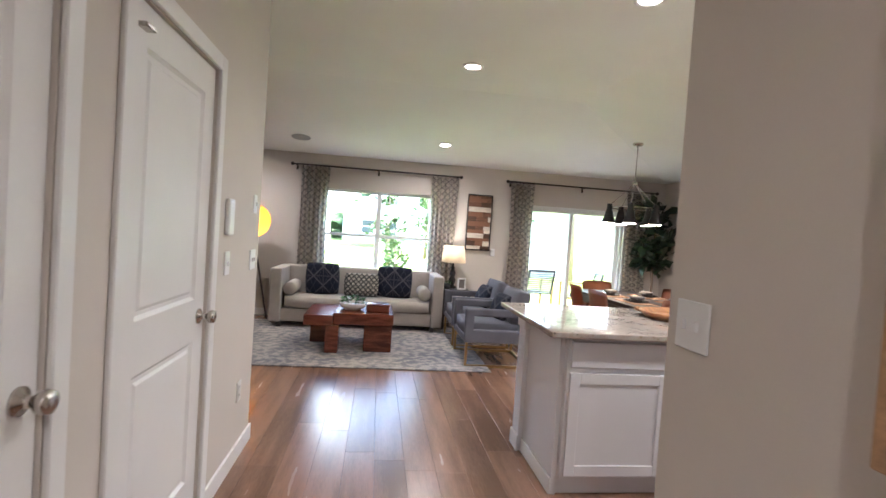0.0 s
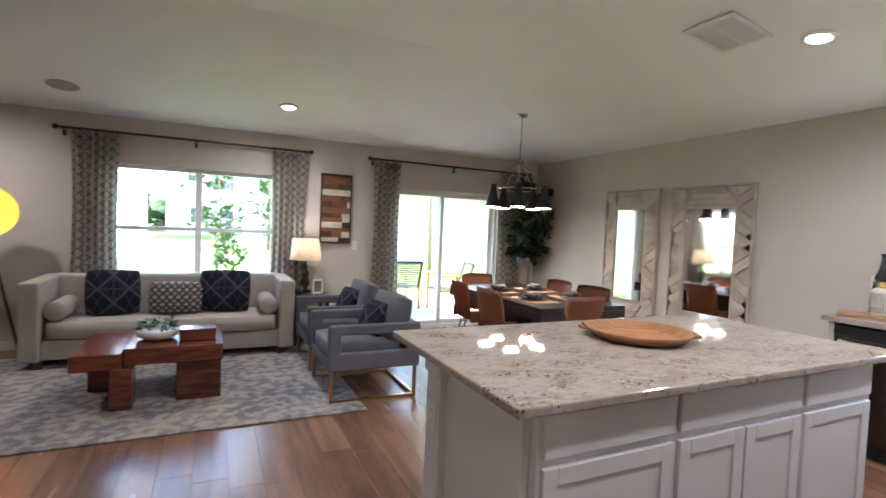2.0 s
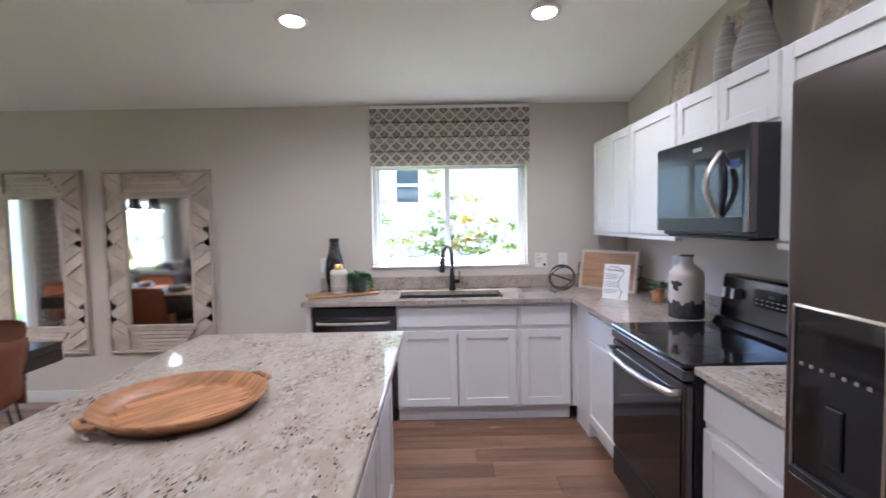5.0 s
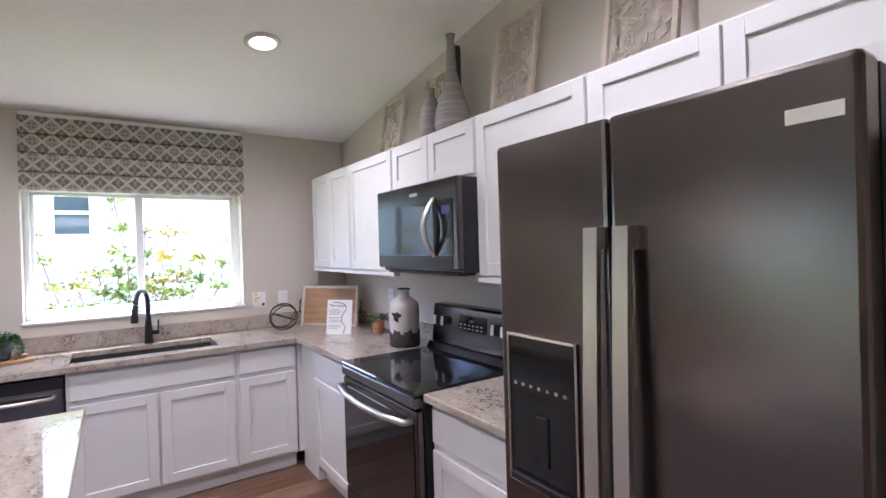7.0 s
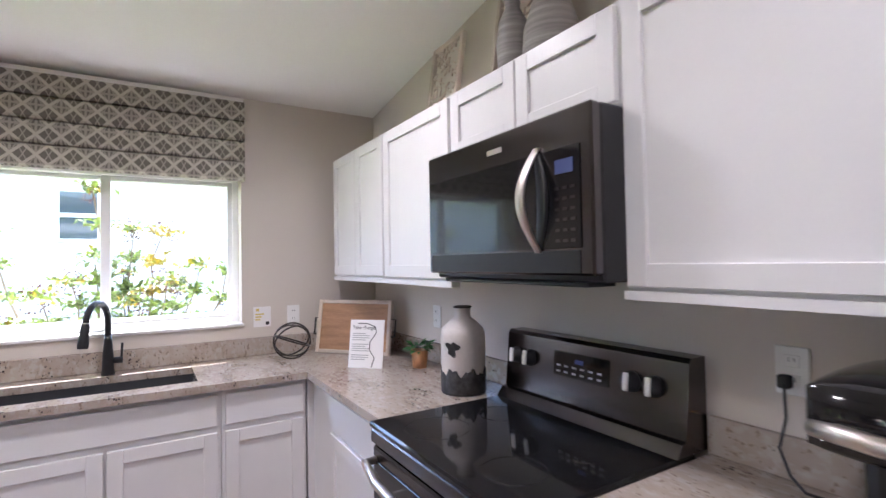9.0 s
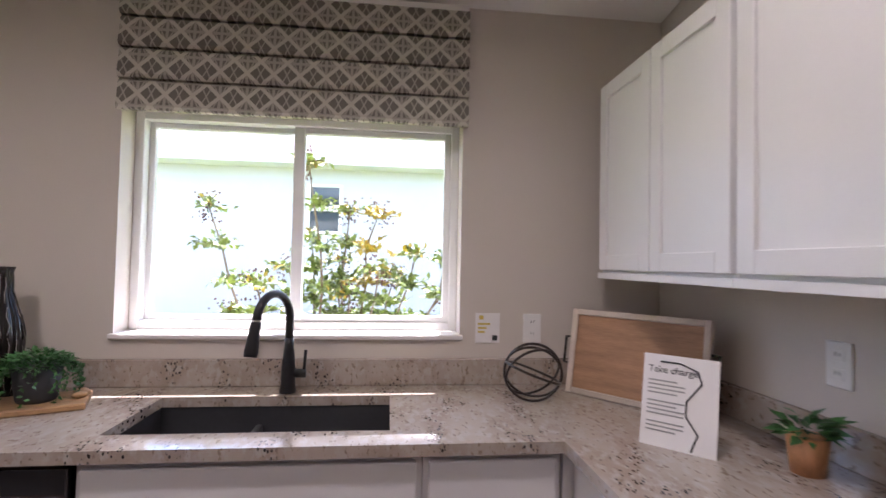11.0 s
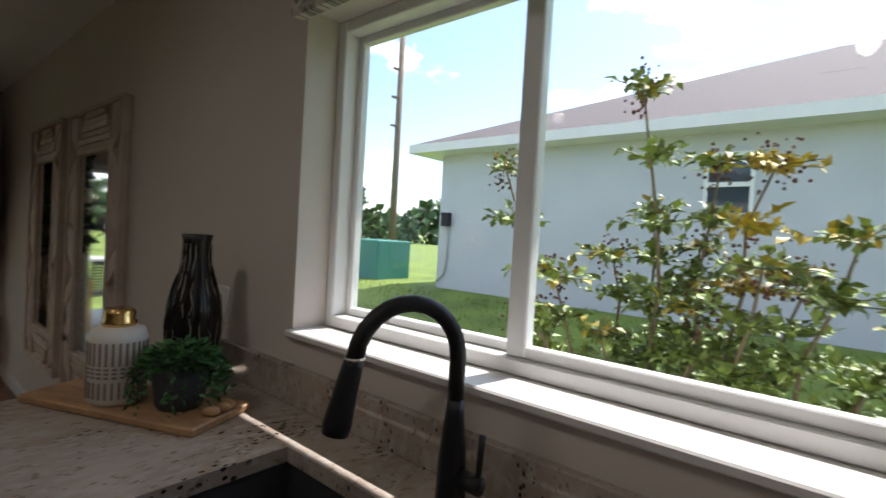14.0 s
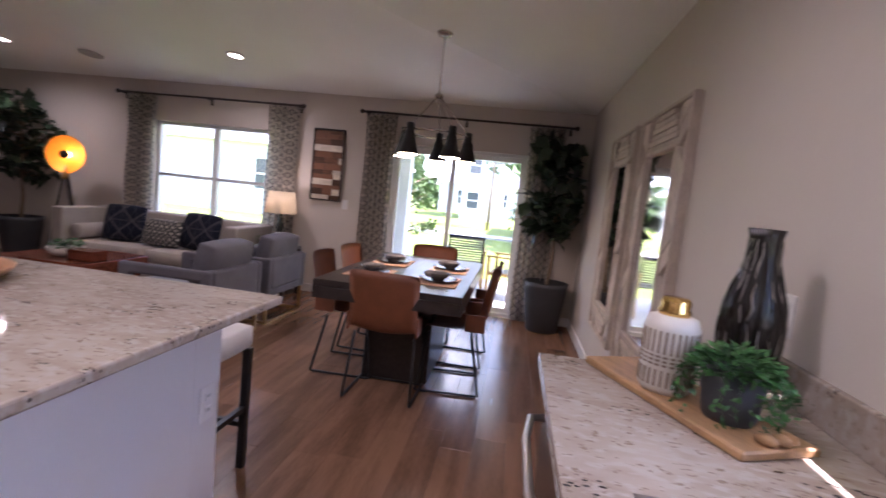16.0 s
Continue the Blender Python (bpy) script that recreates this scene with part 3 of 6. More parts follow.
d3 = structure(new("door_3"), "white framed sliding glass patio door", "door")
a0, a1, z0, z1 = SLID
mid = 4.53
bm = bmesh.new()
sash_rect(bm, "x", YB + 0.05, YB + 0.17, a0, a1, 0.0, z1, 0.035)
part("door_frame", bm, VINYL, d3)
for s, e, c in ((a0 + 0.035, mid + 0.03, 0.065), (mid - 0.03, a1 - 0.035, 0.115)):
    bm = bmesh.new()
    sash_rect(bm, "x", YB + c, YB + c + 0.04, s, e, 0.036, z1 - 0.036, 0.055)
    part("door_leaf", bm, VINYL, d3)
    pane(d3, "x", YB + c + 0.018, s + 0.055, e - 0.055, 0.091, z1 - 0.091)
bx("door_handle", (a0 + 0.045, a0 + 0.07, YB + 0.03, YB + 0.065, 0.95, 1.15, 0.006), VINYL, d3)


# switches and outlets
def plate(x, y, z, rz, w=0.075, h=0.118, toggles=1, outlet=False, name="light_switch"):
    t = thing(name, x, y, z, rz, "white plastic wall %s plate" % ("outlet" if outlet else "switch"), "outlet" if outlet else "switch", "wall plates")
    bx("plate", (-w / 2, w / 2, -0.007, -0.001, -h / 2, h / 2, 0.0025), OUTLET, t)
    for i in range(toggles):
        cx = (i - (toggles - 1) / 2) * 0.046
        if outlet:
            for dz in (-0.024, 0.024):
                soc = bx("socket", (cx - 0.017, cx + 0.017, -0.0095, -0.007, dz - 0.015, dz + 0.015, 0.002), OUTLET, t)
                for sx in (-0.006, 0.006):
                    bx("slot", (cx + sx - 0.001, cx + sx + 0.001, -0.0105, -0.0096, dz - 0.002, dz + 0.008), INK, soc)
        else:
            bx("toggle", (cx - 0.005, cx + 0.005, -0.018, -0.007, -0.012, 0.012, 0.002), OUTLET, t)
    return t


plate(XH, 3.30, 1.16, 90)
plate(XH, 3.79, 1.48, 90, 0.07, 0.11)
plate(XH, 3.79, 1.15, 90, 0.115, 0.118, 2)
plate(XH, 3.65, 0.40, 90, outlet=True, name="wall_outlet")
plate(XF, 1.83, 1.20, -90, 0.12, 0.118, 2)
plate(3.25, YB, 1.14, 0)
plate(XW, 1.915, 1.14, -90, outlet=True, name="wall_outlet")
plate(XW, 3.93, 1.13, -90, outlet=True, name="wall_outlet")
plate(3.59, YR, 1.175, 180, outlet=True, name="wall_outlet")
plate(5.27, YR, 1.16, 180, outlet=True, name="wall_outlet")
th = thing("alarm_panel", XH, 3.28, 1.39, 90, "white plastic wall control panel", "control panel")
bx("case", (-0.04, 0.04, -0.025, -0.001, -0.09, 0.09, 0.006), OUTLET, th)
ic = thing("info_card", XW, 2.10, 1.14, -90, "white printed card with yellow text on wall", "sign")
bx("card", (-0.05, 0.05, -0.004, -0.001, -0.06, 0.06), PAPER, ic)
for i, (w, c) in enumerate(((0.05, YINK), (0.036, YINK), (0.028, YINK))):
    bx("text_bar", (-0.04, -0.04 + w, -0.0055, -0.0042, 0.012 - i * 0.016, 0.02 - i * 0.016), c, ic)
bx("emblem", (-0.035, -0.018, -0.0055, -0.0042, 0.034, 0.05), YINK, ic)
bx("dark_square", (0.02, 0.04, -0.0055, -0.0042, -0.05, -0.03), INK, ic)
pic = thing("hall_picture", XF, 1.06, 1.44, -90, "picture in a light wood frame on hall wall", "picture")
bm = bmesh.new()
sash_rect(bm, "x", -0.03, -0.002, -0.32, 0.32, -0.36, 0.36, 0.04)
part("picture_frame", bm, OAK, pic)
bx("mount", (-0.279, 0.279, -0.012, -0.004, -0.319, 0.319), PAPER, pic)


# ---- cabinets ----
def shaker(parent, name, x0, x1, z0, z1, y=0.0, rail=0.058, t=0.019):
    """A shaker front in the plane y, facing -y."""
    if not rail or z1 - z0 <= 0.2:
        return part(name, box(bmesh.new(), x0, x1, y - t, y, z0, z1, 0.003), CABW, parent)
    d = part(name, box(bmesh.new(), x0 + rail - 0.004, x1 - rail + 0.004, y - t + 0.010, y - 0.001, z0 + rail - 0.004, z1 - rail + 0.004), CABW, parent)
    for nm, q in (("stile", (x0, x0 + rail, z0, z1)), ("stile", (x1 - rail, x1, z0, z1)), ("rail", (x0 + rail, x1 - rail, z0, z0 + rail)), ("rail", (x0 + rail, x1 - rail, z1 - rail, z1))):
        part(nm, box(bmesh.new(), q[0], q[1], y - t, y, q[2], q[3], 0.002), CABW, d)
    return d


def base_cabinet(x, y, rz, w, doors, drawers, label, depth=0.585, top=0.88):
    """Front in the local plane y = 0, facing -y; x from 0 to w."""
    c = thing("base_cabinet", x, y, 0, rz, label, "cabinet", "kitchen base cabinets")
    bx("body", (0, w, 0, depth, 0.105, top), CABW, c)
    if top < 0.88:
        bx("front_rail", (0, w, 0, 0.018, top, 0.88), CABW, c)
    bx("toe_kick", (0.0, w, 0.05, depth, 0, 0.105), CABW, c)
    g = 0.016
    if drawers:
        s = (w - 2 * g) / drawers
        for i in range(drawers):
            shaker(c, "drawer_front", g + i * s + (0.004 if i else 0), g + (i + 1) * s - (0.004 if i < drawers - 1 else 0), 0.715, 0.855, rail=0)
    s = (w - 2 * g) / doors
    for i in range(doors):
        shaker(c, "door", g + i * s + (0.006 if i else 0), g + (i + 1) * s - (0.006 if i < doors - 1 else 0), 0.125, 0.685 if drawers else 0.855)
    return c


# island
IX0, IX1 = 2.47, 4.43
x = IX0 + 0.03
for w, dn, label in ((0.60, 1, "white shaker island cabinet, one door and drawer"), (0.77, 2, "white shaker island cabinet, two doors under a wide drawer"), (0.55, 1, "white shaker island cabinet, one door and drawer")):
    base_cabinet(x, 3.235, 0, w, dn, 1, label, depth=0.57)
    x += w
ip = thing("island_wall", (IX0 + IX1) / 2, 3.87, 0, 0, "white painted half wall carrying the island top", "half wall")
hw = (IX1 - IX0) / 2
bx("wall_core", (-hw - 0.03, hw, -0.065, 0.065, 0, 0.88), CABW, ip)
bx("capital", (-hw - 0.042, -hw + 0.01, -0.077, 0.077, 0.80, 0.88, 0.006), CABW, ip)
bx("end_panel", (-hw, -hw + 0.028, -0.60, -0.066, 0.0, 0.88), CABW, ip)
bx("end_panel", (hw - 0.008, hw, -0.635, -0.066, 0.0, 0.88), CABW, ip)
bm = bmesh.new()
box(bm, -hw - 0.043, hw + 0.013, 0.065, 0.078, 0, 0.10, 0.003)
box(bm, -hw - 0.043, -hw - 0.03, -0.078, 0.065, 0, 0.10, 0.003)
box(bm, -hw - 0.013, -hw, -0.60, -0.0785, 0, 0.09, 0.003)
box(bm, hw, hw + 0.013, -0.078, 0.065, 0, 0.10, 0.003)
part("base_trim", bm, WHITE, ip)
plate(IX0 - 0.03, 3.87, 0.62, -90, outlet=True, name="wall_outlet")
plate(IX1, 3.87, 0.62, 90, outlet=True, name="wall_outlet")
it = bx("island_worktop", (2.37, 4.50, 3.155, 4.21, 0.882, 0.915, 0.007), GRAN)
tagged(it, "polished speckled beige granite island worktop", "worktop")

# sink run, fronts facing -x
FX = 5.505
def sink_cab(y1, w, doors, drawers, label, top=0.88):
    return base_cabinet(FX, y1, -90, w, doors, drawers, label, top=top)
ep = bx("end_panel", (FX, XW, 3.905, 3.94, 0, 0.88), CABW)
tagged(ep, "white cabinet end panel beside the dishwasher", "panel")
sink_cab(3.285, 0.885, 2, 1, "white shaker sink cabinet, two doors under false front", top=0.66)
sink_cab(2.398, 0.39, 1, 1, "white shaker base cabinet, one door and drawer")
fl = bx("corner_filler", (FX, FX + 0.02, 1.955, 1.998, 0.105, 0.88), CABW)
tagged(fl, "white cabinet corner filler strip", "filler")
dw = thing("dishwasher", FX - 0.01, 3.595, 0, -90, "dark stainless dishwasher under the granite worktop", "dishwasher")
bx("tub", (-0.298, 0.298, 0.03, 0.58, 0.10, 0.865), BLACK, dw)
bx("door_panel", (-0.298, 0.298, -0.012, 0.03, 0.115, 0.865, 0.006), BSTEEL, dw)
bx("control_strip", (-0.298, 0.298, -0.0155, -0.013, 0.80, 0.862), BLACK, dw)
bx("toe_plate", (-0.298, 0.298, 0.06, 0.09, 0, 0.10), BLACK, dw)
tub("handle", [(-0.26, -0.012, 0.76), (-0.25, -0.05, 0.76), (-0.12, -0.066, 0.76), (0.12, -0.066, 0.76), (0.25, -0.05, 0.76), (0.26, -0.012, 0.76)], 0.011, STEEL, dw, "curved steel bar handle")
lat("badge", [(0.0, 0.0), (0.022, 0.0), (0.022, 0.003), (0.0, 0.003)], STEEL, dw).matrix_basis = pose(0.2, -0.012, 0.24, 90)

# range run, fronts facing +y
FY = 1.965
base_cabinet(5.215, FY, 180, 0.64, 1, 1, "white shaker base cabinet beside the range")
bx("corner_cabinet", (5.217, FX - 0.002, YR, FY, 0.0, 0.88), CABW)
tagged(bpy.data.objects["corner_cabinet"], "white blind corner base cabinet", "cabinet")
base_cabinet(3.795, FY, 180, 0.612, 1, 1, "white shaker base cabinet between range and refrigerator")

bm = bmesh.new()
SX0, SX1, SY0, SY1 = 5.57, 5.935, 2.49, 3.27
for q in ((5.455, SX0, YR, 3.965), (SX1, XW, YR, 3.965), (SX0, SX1, YR, SY0), (SX0, SX1, SY1, 3.965), (4.572, 5.455, YR, 2.012)):
    box(bm, *q, 0.882, 0.915)
bmesh.ops.remove_doubles(bm, verts=bm.verts, dist=1e-5)
wt = part("kitchen_worktop", bm, GRAN)
tagged(wt, "polished speckled granite worktop round the sink", "worktop")
wt2 = bx("worktop", (3.180, 3.797, YR, 2.012, 0.882, 0.915, 0.004), GRAN)
tagged(wt2, "short granite worktop beside the range", "worktop")
for q in ((XW - 0.022, XW, YR + 0.022, 3.965), (4.572, XW, YR, YR + 0.022), (3.180, 3.797, YR, YR + 0.022)):
    tagged(bx("backsplash", (*q, 0.915, 1.018, 0.003), GRAN), "low speckled granite backsplash strip", "backsplash")
sk = thing("sink", (SX0 + SX1) / 2, (SY0 + SY1) / 2, 0.70, 0, "black composite undermount sink", "sink")
hx, hy = (SX1 - SX0) / 2 + 0.006, (SY1 - SY0) / 2 + 0.006
bm = bmesh.new()
box(bm, -hx - 0.012, hx + 0.012, -hy - 0.012, hy + 0.012, -0.012, 0.0)
for q in ((-hx - 0.012, -hx, -hy - 0.012, hy + 0.012), (hx, hx + 0.012, -hy - 0.012, hy + 0.012), (-hx, hx, -hy - 0.012, -hy), (-hx, hx, hy, hy + 0.012)):
    box(bm, *q, 0.0, 0.181)
part("basin", bm, POTG, sk)
bx("divider", (-hx, hx, 0.05, 0.075, 0.0, 0.12, 0.008), POTG, sk)
lat("drain", [(0.0, 0.002), (0.04, 0.002), (0.045, 0.006), (0.0, 0.006)], STEEL, sk)

fc = thing("faucet", 5.99, 2.86, 0.915, 0, "matt black pull-down kitchen faucet with side lever", "faucet")
lat("base", [(0.0, 0), (0.029, 0), (0.029, 0.008), (0.026, 0.03), (0.024, 0.10), (0.017, 0.17), (0.015, 0.2)], BLACK, fc)
dv = Vector((-0.9, 0.42, 0)).normalized()
arc = [Vector((0, 0, 0.16)), Vector((0, 0, 0.24))]
for i in range(13):
    a = math.pi * i / 12 * 0.97
    arc.append(dv * (0.09 - 0.09 * math.cos(a)) + Vector((0, 0, 0.27 + 0.095 * math.sin(a))))
tub("spout", arc, 0.0145, BLACK, fc, seg=14)
e = arc[-1]
tub("spray_head", [e, e + Vector((0, 0, -0.012)) + dv * 0.003, e + Vector((0, 0, -0.05)) + dv * 0.012, e + Vector((0, 0, -0.10)) + dv * 0.022, e + Vector((0, 0, -0.115)) + dv * 0.025], [0.0155, 0.017, 0.019, 0.023, 0.021], BLACK, fc, seg=14)
tub("collar", [e + Vector((0, 0, 0.003)), e + Vector((0, 0, -0.003))], 0.0165, STEEL, fc)
tub("valve", [(0, -0.02, 0.07), (0, -0.062, 0.07)], 0.016, BLACK, fc)
tub("lever", [(0, -0.055, 0.07), (0.0, -0.057, 0.10), (0, -0.06, 0.155)], [0.006, 0.0055, 0.006], BLACK, fc)

# wall cabinets, fronts facing +y
def wall_cabinet(x1, w, z0, z1, doors, label, depth=0.322):
    c = thing("wall_cabinet", x1, YR + depth, 0, 180, label, "cabinet", "kitchen wall cabinets")
    bx("body", (0, w, 0, depth, z0, z1), CABW, c)
    bx("light_rail", (0, w, -0.018, 0.02, z0 - 0.022, z0), CABW, c)
    s = (w - 0.02) / doors
    for i in range(doors):
        shaker(c, "door", 0.01 + i * s + (0.004 if i else 0), 0.01 + (i + 1) * s - (0.004 if i < doors - 1 else 0), z0 + 0.01, z1 - 0.012, rail=0.055)
    return c


UT = 2.10
wall_cabinet(5.95, 0.74, 1.375, UT, 2, "white shaker wall cabinet with two narrow doors")
wall_cabinet(5.208, 0.62, 1.375, UT, 1, "white shaker wall cabinet with one door")
wall_cabinet(4.586, 0.78, 1.835, UT, 2, "short white shaker cabinet over the microwave")
wall_cabinet(3.804, 0.62, 1.375, UT, 1, "white shaker wall cabinet beside the microwave")
wall_cabinet(3.182, 0.885, 1.86, UT, 2, "white shaker cabinet over the refrigerator")


# ---- appliances ----
rg = thing("range", 4.183, 2.0, 0, 180, "black glass-top electric range with dark steel backguard", "range")
bx("body", (-0.38, 0.38, 0.0, 0.60, 0.09, 0.90), BLACK, rg)
bx("cooktop", (-0.381, 0.381, -0.055, 0.575, 0.90, 0.922, 0.006), GLOSSB, rg, "polished black ceramic glass cooktop")
bx("oven_door", (-0.378, 0.378, -0.045, 0.0, 0.265, 0.845, 0.012), BSTEEL, rg)
bx("oven_window", (-0.36, 0.36, -0.049, -0.046, 0.285, 0.80, 0.0015), GLOSSB, rg)
bx("trim_strip", (-0.378, 0.378, -0.05, 0.0, 0.852, 0.897, 0.004), BSTEEL, rg)
bx("storage_drawer", (-0.378, 0.378, -0.042, 0.0, 0.10, 0.255, 0.008), BLACK, rg)
bx("plinth", (-0.37, 0.37, 0.03, 0.55, 0, 0.09), BLACK, rg)
tub("handle", [(-0.35, -0.045, 0.80), (-0.345, -0.085, 0.80), (-0.2, -0.112, 0.795), (0, -0.12, 0.793), (0.2, -0.112, 0.795), (0.345, -0.085, 0.80), (0.35, -0.045, 0.80)], 0.014, STEEL, rg, "curved steel oven handle")
bm = bmesh.new()
sec = [(0.49, 0.922), (0.515, 0.955), (0.535, 0.96), (0.555, 1.165), (0.565, 1.178), (0.63, 1.178), (0.63, 0.922)]
L = [bm.verts.new((-0.381, *q)) for q in sec]
R = [bm.verts.new((0.381, *q)) for q in sec]
for i in range(len(sec)):
    bm.faces.new((L[i], L[(i + 1) % len(sec)], R[(i + 1) % len(sec)], R[i]))
bm.faces.new(L), bm.faces.new(R)
bgd = part("backguard", bm, BSTEEL, rg)
TI = math.degrees(math.atan2(0.02, 0.205))
def on_guard(x, z):
    return pose(x, 0.5355 + (z - 0.96) * 0.02 / 0.205 - 0.001, z, -TI)
pn = bx("display_panel", (-0.12, 0.12, -0.002, 0.0, -0.042, 0.042), GLOSSB, bgd)
pn.matrix_basis = on_guard(0.0, 1.09)
clk = bx("clock_display", (-0.02, 0.015, -0.0035, -0.0022, 0.008, 0.022), DISPLAY, bgd)
clk.matrix_basis = on_guard(0.0, 1.09)
for i in range(6):
    for j in range(2):
        ky = bx("touch_key", (-0.105 + i * 0.036, -0.088 + i * 0.036, -0.003, -0.0022, -0.03 + j * 0.02, -0.024 + j * 0.02), GREYP, bgd)
        ky.matrix_basis = on_guard(0.0, 1.09)
for kx in (-0.32, -0.245, 0.205, 0.28):
    k = lat("burner_knob", [(0, 0), (0.031, 0), (0.031, 0.006), (0.026, 0.008), (0.024, 0.028), (0.0, 0.03)], BLACK, bgd)
    k.matrix_basis = on_guard(kx, 1.085) @ pose(0, 0, 0, 90)
    kk = bx("knob_grip", (-0.009, 0.009, -0.036, -0.026, -0.026, 0.026, 0.002), OUTLET, bgd)
    kk.matrix_basis = on_guard(kx, 1.085)
for cx, cy, r in ((-0.19, 0.10, 0.105), (0.19, 0.10, 0.085), (-0.19, 0.36, 0.08), (0.19, 0.36, 0.105)):
    bm = bmesh.new()
    tube(bm, [(cx + r * math.cos(a / 16 * math.pi), cy + r * math.sin(a / 16 * math.pi), 0.9222) for a in range(32)], 0.0007, seg=4, closed=True)
    part("burner_ring", bm, DSTEEL, rg)

mw = thing("microwave", 4.172, 1.80, 1.395, 180, "dark stainless over-range microwave with curved handle", "microwave")
bx("case", (-0.38, 0.38, 0.02, 0.43, 0.0, 0.43, 0.006), BLACK, mw)
bx("door", (-0.38, 0.38, -0.015, 0.02, 0.018, 0.43, 0.006), BSTEEL, mw)
bx("door_glass", (-0.368, 0.345, -0.0185, -0.0155, 0.085, 0.335, 0.001), GLOSSB, mw, "black mirror-like door glass")
bx("control_strip", (-0.36, 0.34, -0.0175, -0.0155, 0.024, 0.08, 0.001), BLACK, mw)
bx("display", (0.265, 0.325, -0.0205, -0.019, 0.27, 0.305), DISPLAY, mw)
for i in range(3):
    for j in range(6):
        bx("key", (0.262 + i * 0.026, 0.278 + i * 0.026, -0.0196, -0.0187, 0.10 + j * 0.026, 0.108 + j * 0.026), BSTEEL, mw)
bx("emblem", (-0.02, 0.05, -0.0175, -0.0155, 0.372, 0.387), STEEL, mw)


def crescent(name, reach, half, z0, z1, sag, material, label):
    """A flat bar, half wide, bowed towards the room by reach and sideways by sag."""
    bm = bmesh.new()
    rows = []
    for k in range(15):
        f = k / 14
        b = math.sin(math.pi * f)
        w = half * (0.55 + 0.45 * b)
        x, y, z = 0.20 - sag * b, -0.02 - reach * b, z0 + (z1 - z0) * f
        rows.append([bm.verts.new((x + sx * w, y + sy, z)) for sx, sy in ((-1, 0.004), (-0.7, -0.005), (0.7, -0.005), (1, 0.004), (0.6, 0.009), (-0.6, 0.009))])
    for A, C in zip(rows, rows[1:]):
        for q in range(6):
            bm.faces.new((A[q], A[(q + 1) % 6], C[(q + 1) % 6], C[q]))
    bm.faces.new(rows[0]), bm.faces.new(rows[-1])
    return part(name, bm, material, mw, label, smooth=True)


crescent("handle", 0.062, 0.017, 0.075, 0.35, 0.0, STEEL, "bowed brushed steel door handle")
crescent("handle_pocket", 0.004, 0.02, 0.085, 0.335, -0.02, BLACK, "black curved pocket behind the handle")
bx("underside_vent", (-0.33, 0.33, 0.02, 0.12, -0.012, 0.0, 0.003), BLACK, mw)

fr = thing("refrigerator", 2.772, 2.07, 0, 180, "dark stainless side-by-side refrigerator with ice dispenser", "refrigerator")
bx("cabinet_case", (-0.404, 0.432, 0.03, 0.70, 0.02, 1.79), BLACK, fr)
bx("freezer_door", (-0.404, -0.024, -0.05, 0.028, 0.06, 1.80, 0.012), DSTEEL, fr)
bx("fridge_door", (-0.018, 0.432, -0.05, 0.028, 0.06, 1.80, 0.012), DSTEEL, fr)
bx("foot_grille", (-0.44, 0.44, 0.0, 0.03, 0.0, 0.055), BLACK, fr)
for hxp, nm in ((-0.042, "freezer_handle"), (0.036, "fridge_handle")):
    bm = bmesh.new()
    for i in range(2):
        box(bm, hxp - 0.016, hxp + 0.016, -0.075, -0.049, 0.30 + i * 1.2, 0.35 + i * 1.2)
    pts = [(-0.085 - 0.018 * math.sin(math.pi * k / 12), 0.30 + 1.25 * k / 12) for k in range(13)]
    rows = [[bm.verts.new((hxp + sx, py + sy, pz)) for sx, sy in ((-0.019, 0.008), (-0.019, -0.006), (0.019, -0.006), (0.019, 0.008))] for py, pz in pts]
    for A, C in zip(rows, rows[1:]):
        for j in range(4):
            bm.faces.new((A[j], A[(j + 1) % 4], C[(j + 1) % 4], C[j]))
    bm.faces.new(rows[0]), bm.faces.new(rows[-1])
    part(nm, bm, STEEL, fr, "broad brushed steel bar handle")
dp = part("dispenser", box(bmesh.new(), -0.365, -0.125, -0.054, -0.0505, 0.86, 1.265, 0.0015), GLOSSB, fr, "black ice and water dispenser")
bm = bmesh.new()
sash_rect(bm, "x", -0.058, -0.0545, -0.37, -0.12, 0.855, 1.27, 0.007)
part("dispenser_trim", bm, STEEL, dp)
for i in range(7):
    bx("dispenser_key", (-0.345 + i * 0.03, -0.335 + i * 0.03, -0.0565, -0.0545, 1.128, 1.136), STEEL, dp)
bx("dispenser_paddle", (-0.265, -0.22, -0.06, -0.0545, 0.93, 1.06, 0.002), BLACK, dp)
bx("dispenser_tray", (-0.355, -0.135, -0.07, -0.0545, 0.865, 0.885, 0.002), BLACK, dp)
bx("emblem", (0.33, 0.41, -0.053, -0.0505, 1.70, 1.725), STEEL, fr)

# roman shade over the kitchen window
rs = thing("roman_shade", XW, 2.86, 0, 0, "patterned taupe and cream folded roman shade", "window shade")
for i in range(4):
    zt = 2.435 - i * 0.12
    bm = bmesh.new()
    prof = [(-0.022, zt), (-0.045, zt - 0.02), (-0.05, zt - 0.07), (-0.058, zt - 0.115), (-0.05, zt - 0.128), (-0.02, zt - 0.126)]
    rows = [[bm.verts.new((px, yy, pz)) for px, pz in prof] for yy in (-0.66, 0.66)]
    for j in range(len(prof)):
        k = (j + 1) % len(prof)
        bm.faces.new((rows[0][j], rows[0][k], rows[1][k], rows[1][j]))
    bm.faces.new(rows[0]), bm.faces.new(rows[1])
    part("fold", bm, SHADEM, rs)
bx("mounting_board", (-0.045, -0.001, -0.655, 0.655, 2.40, 2.438), WHITE, rs)


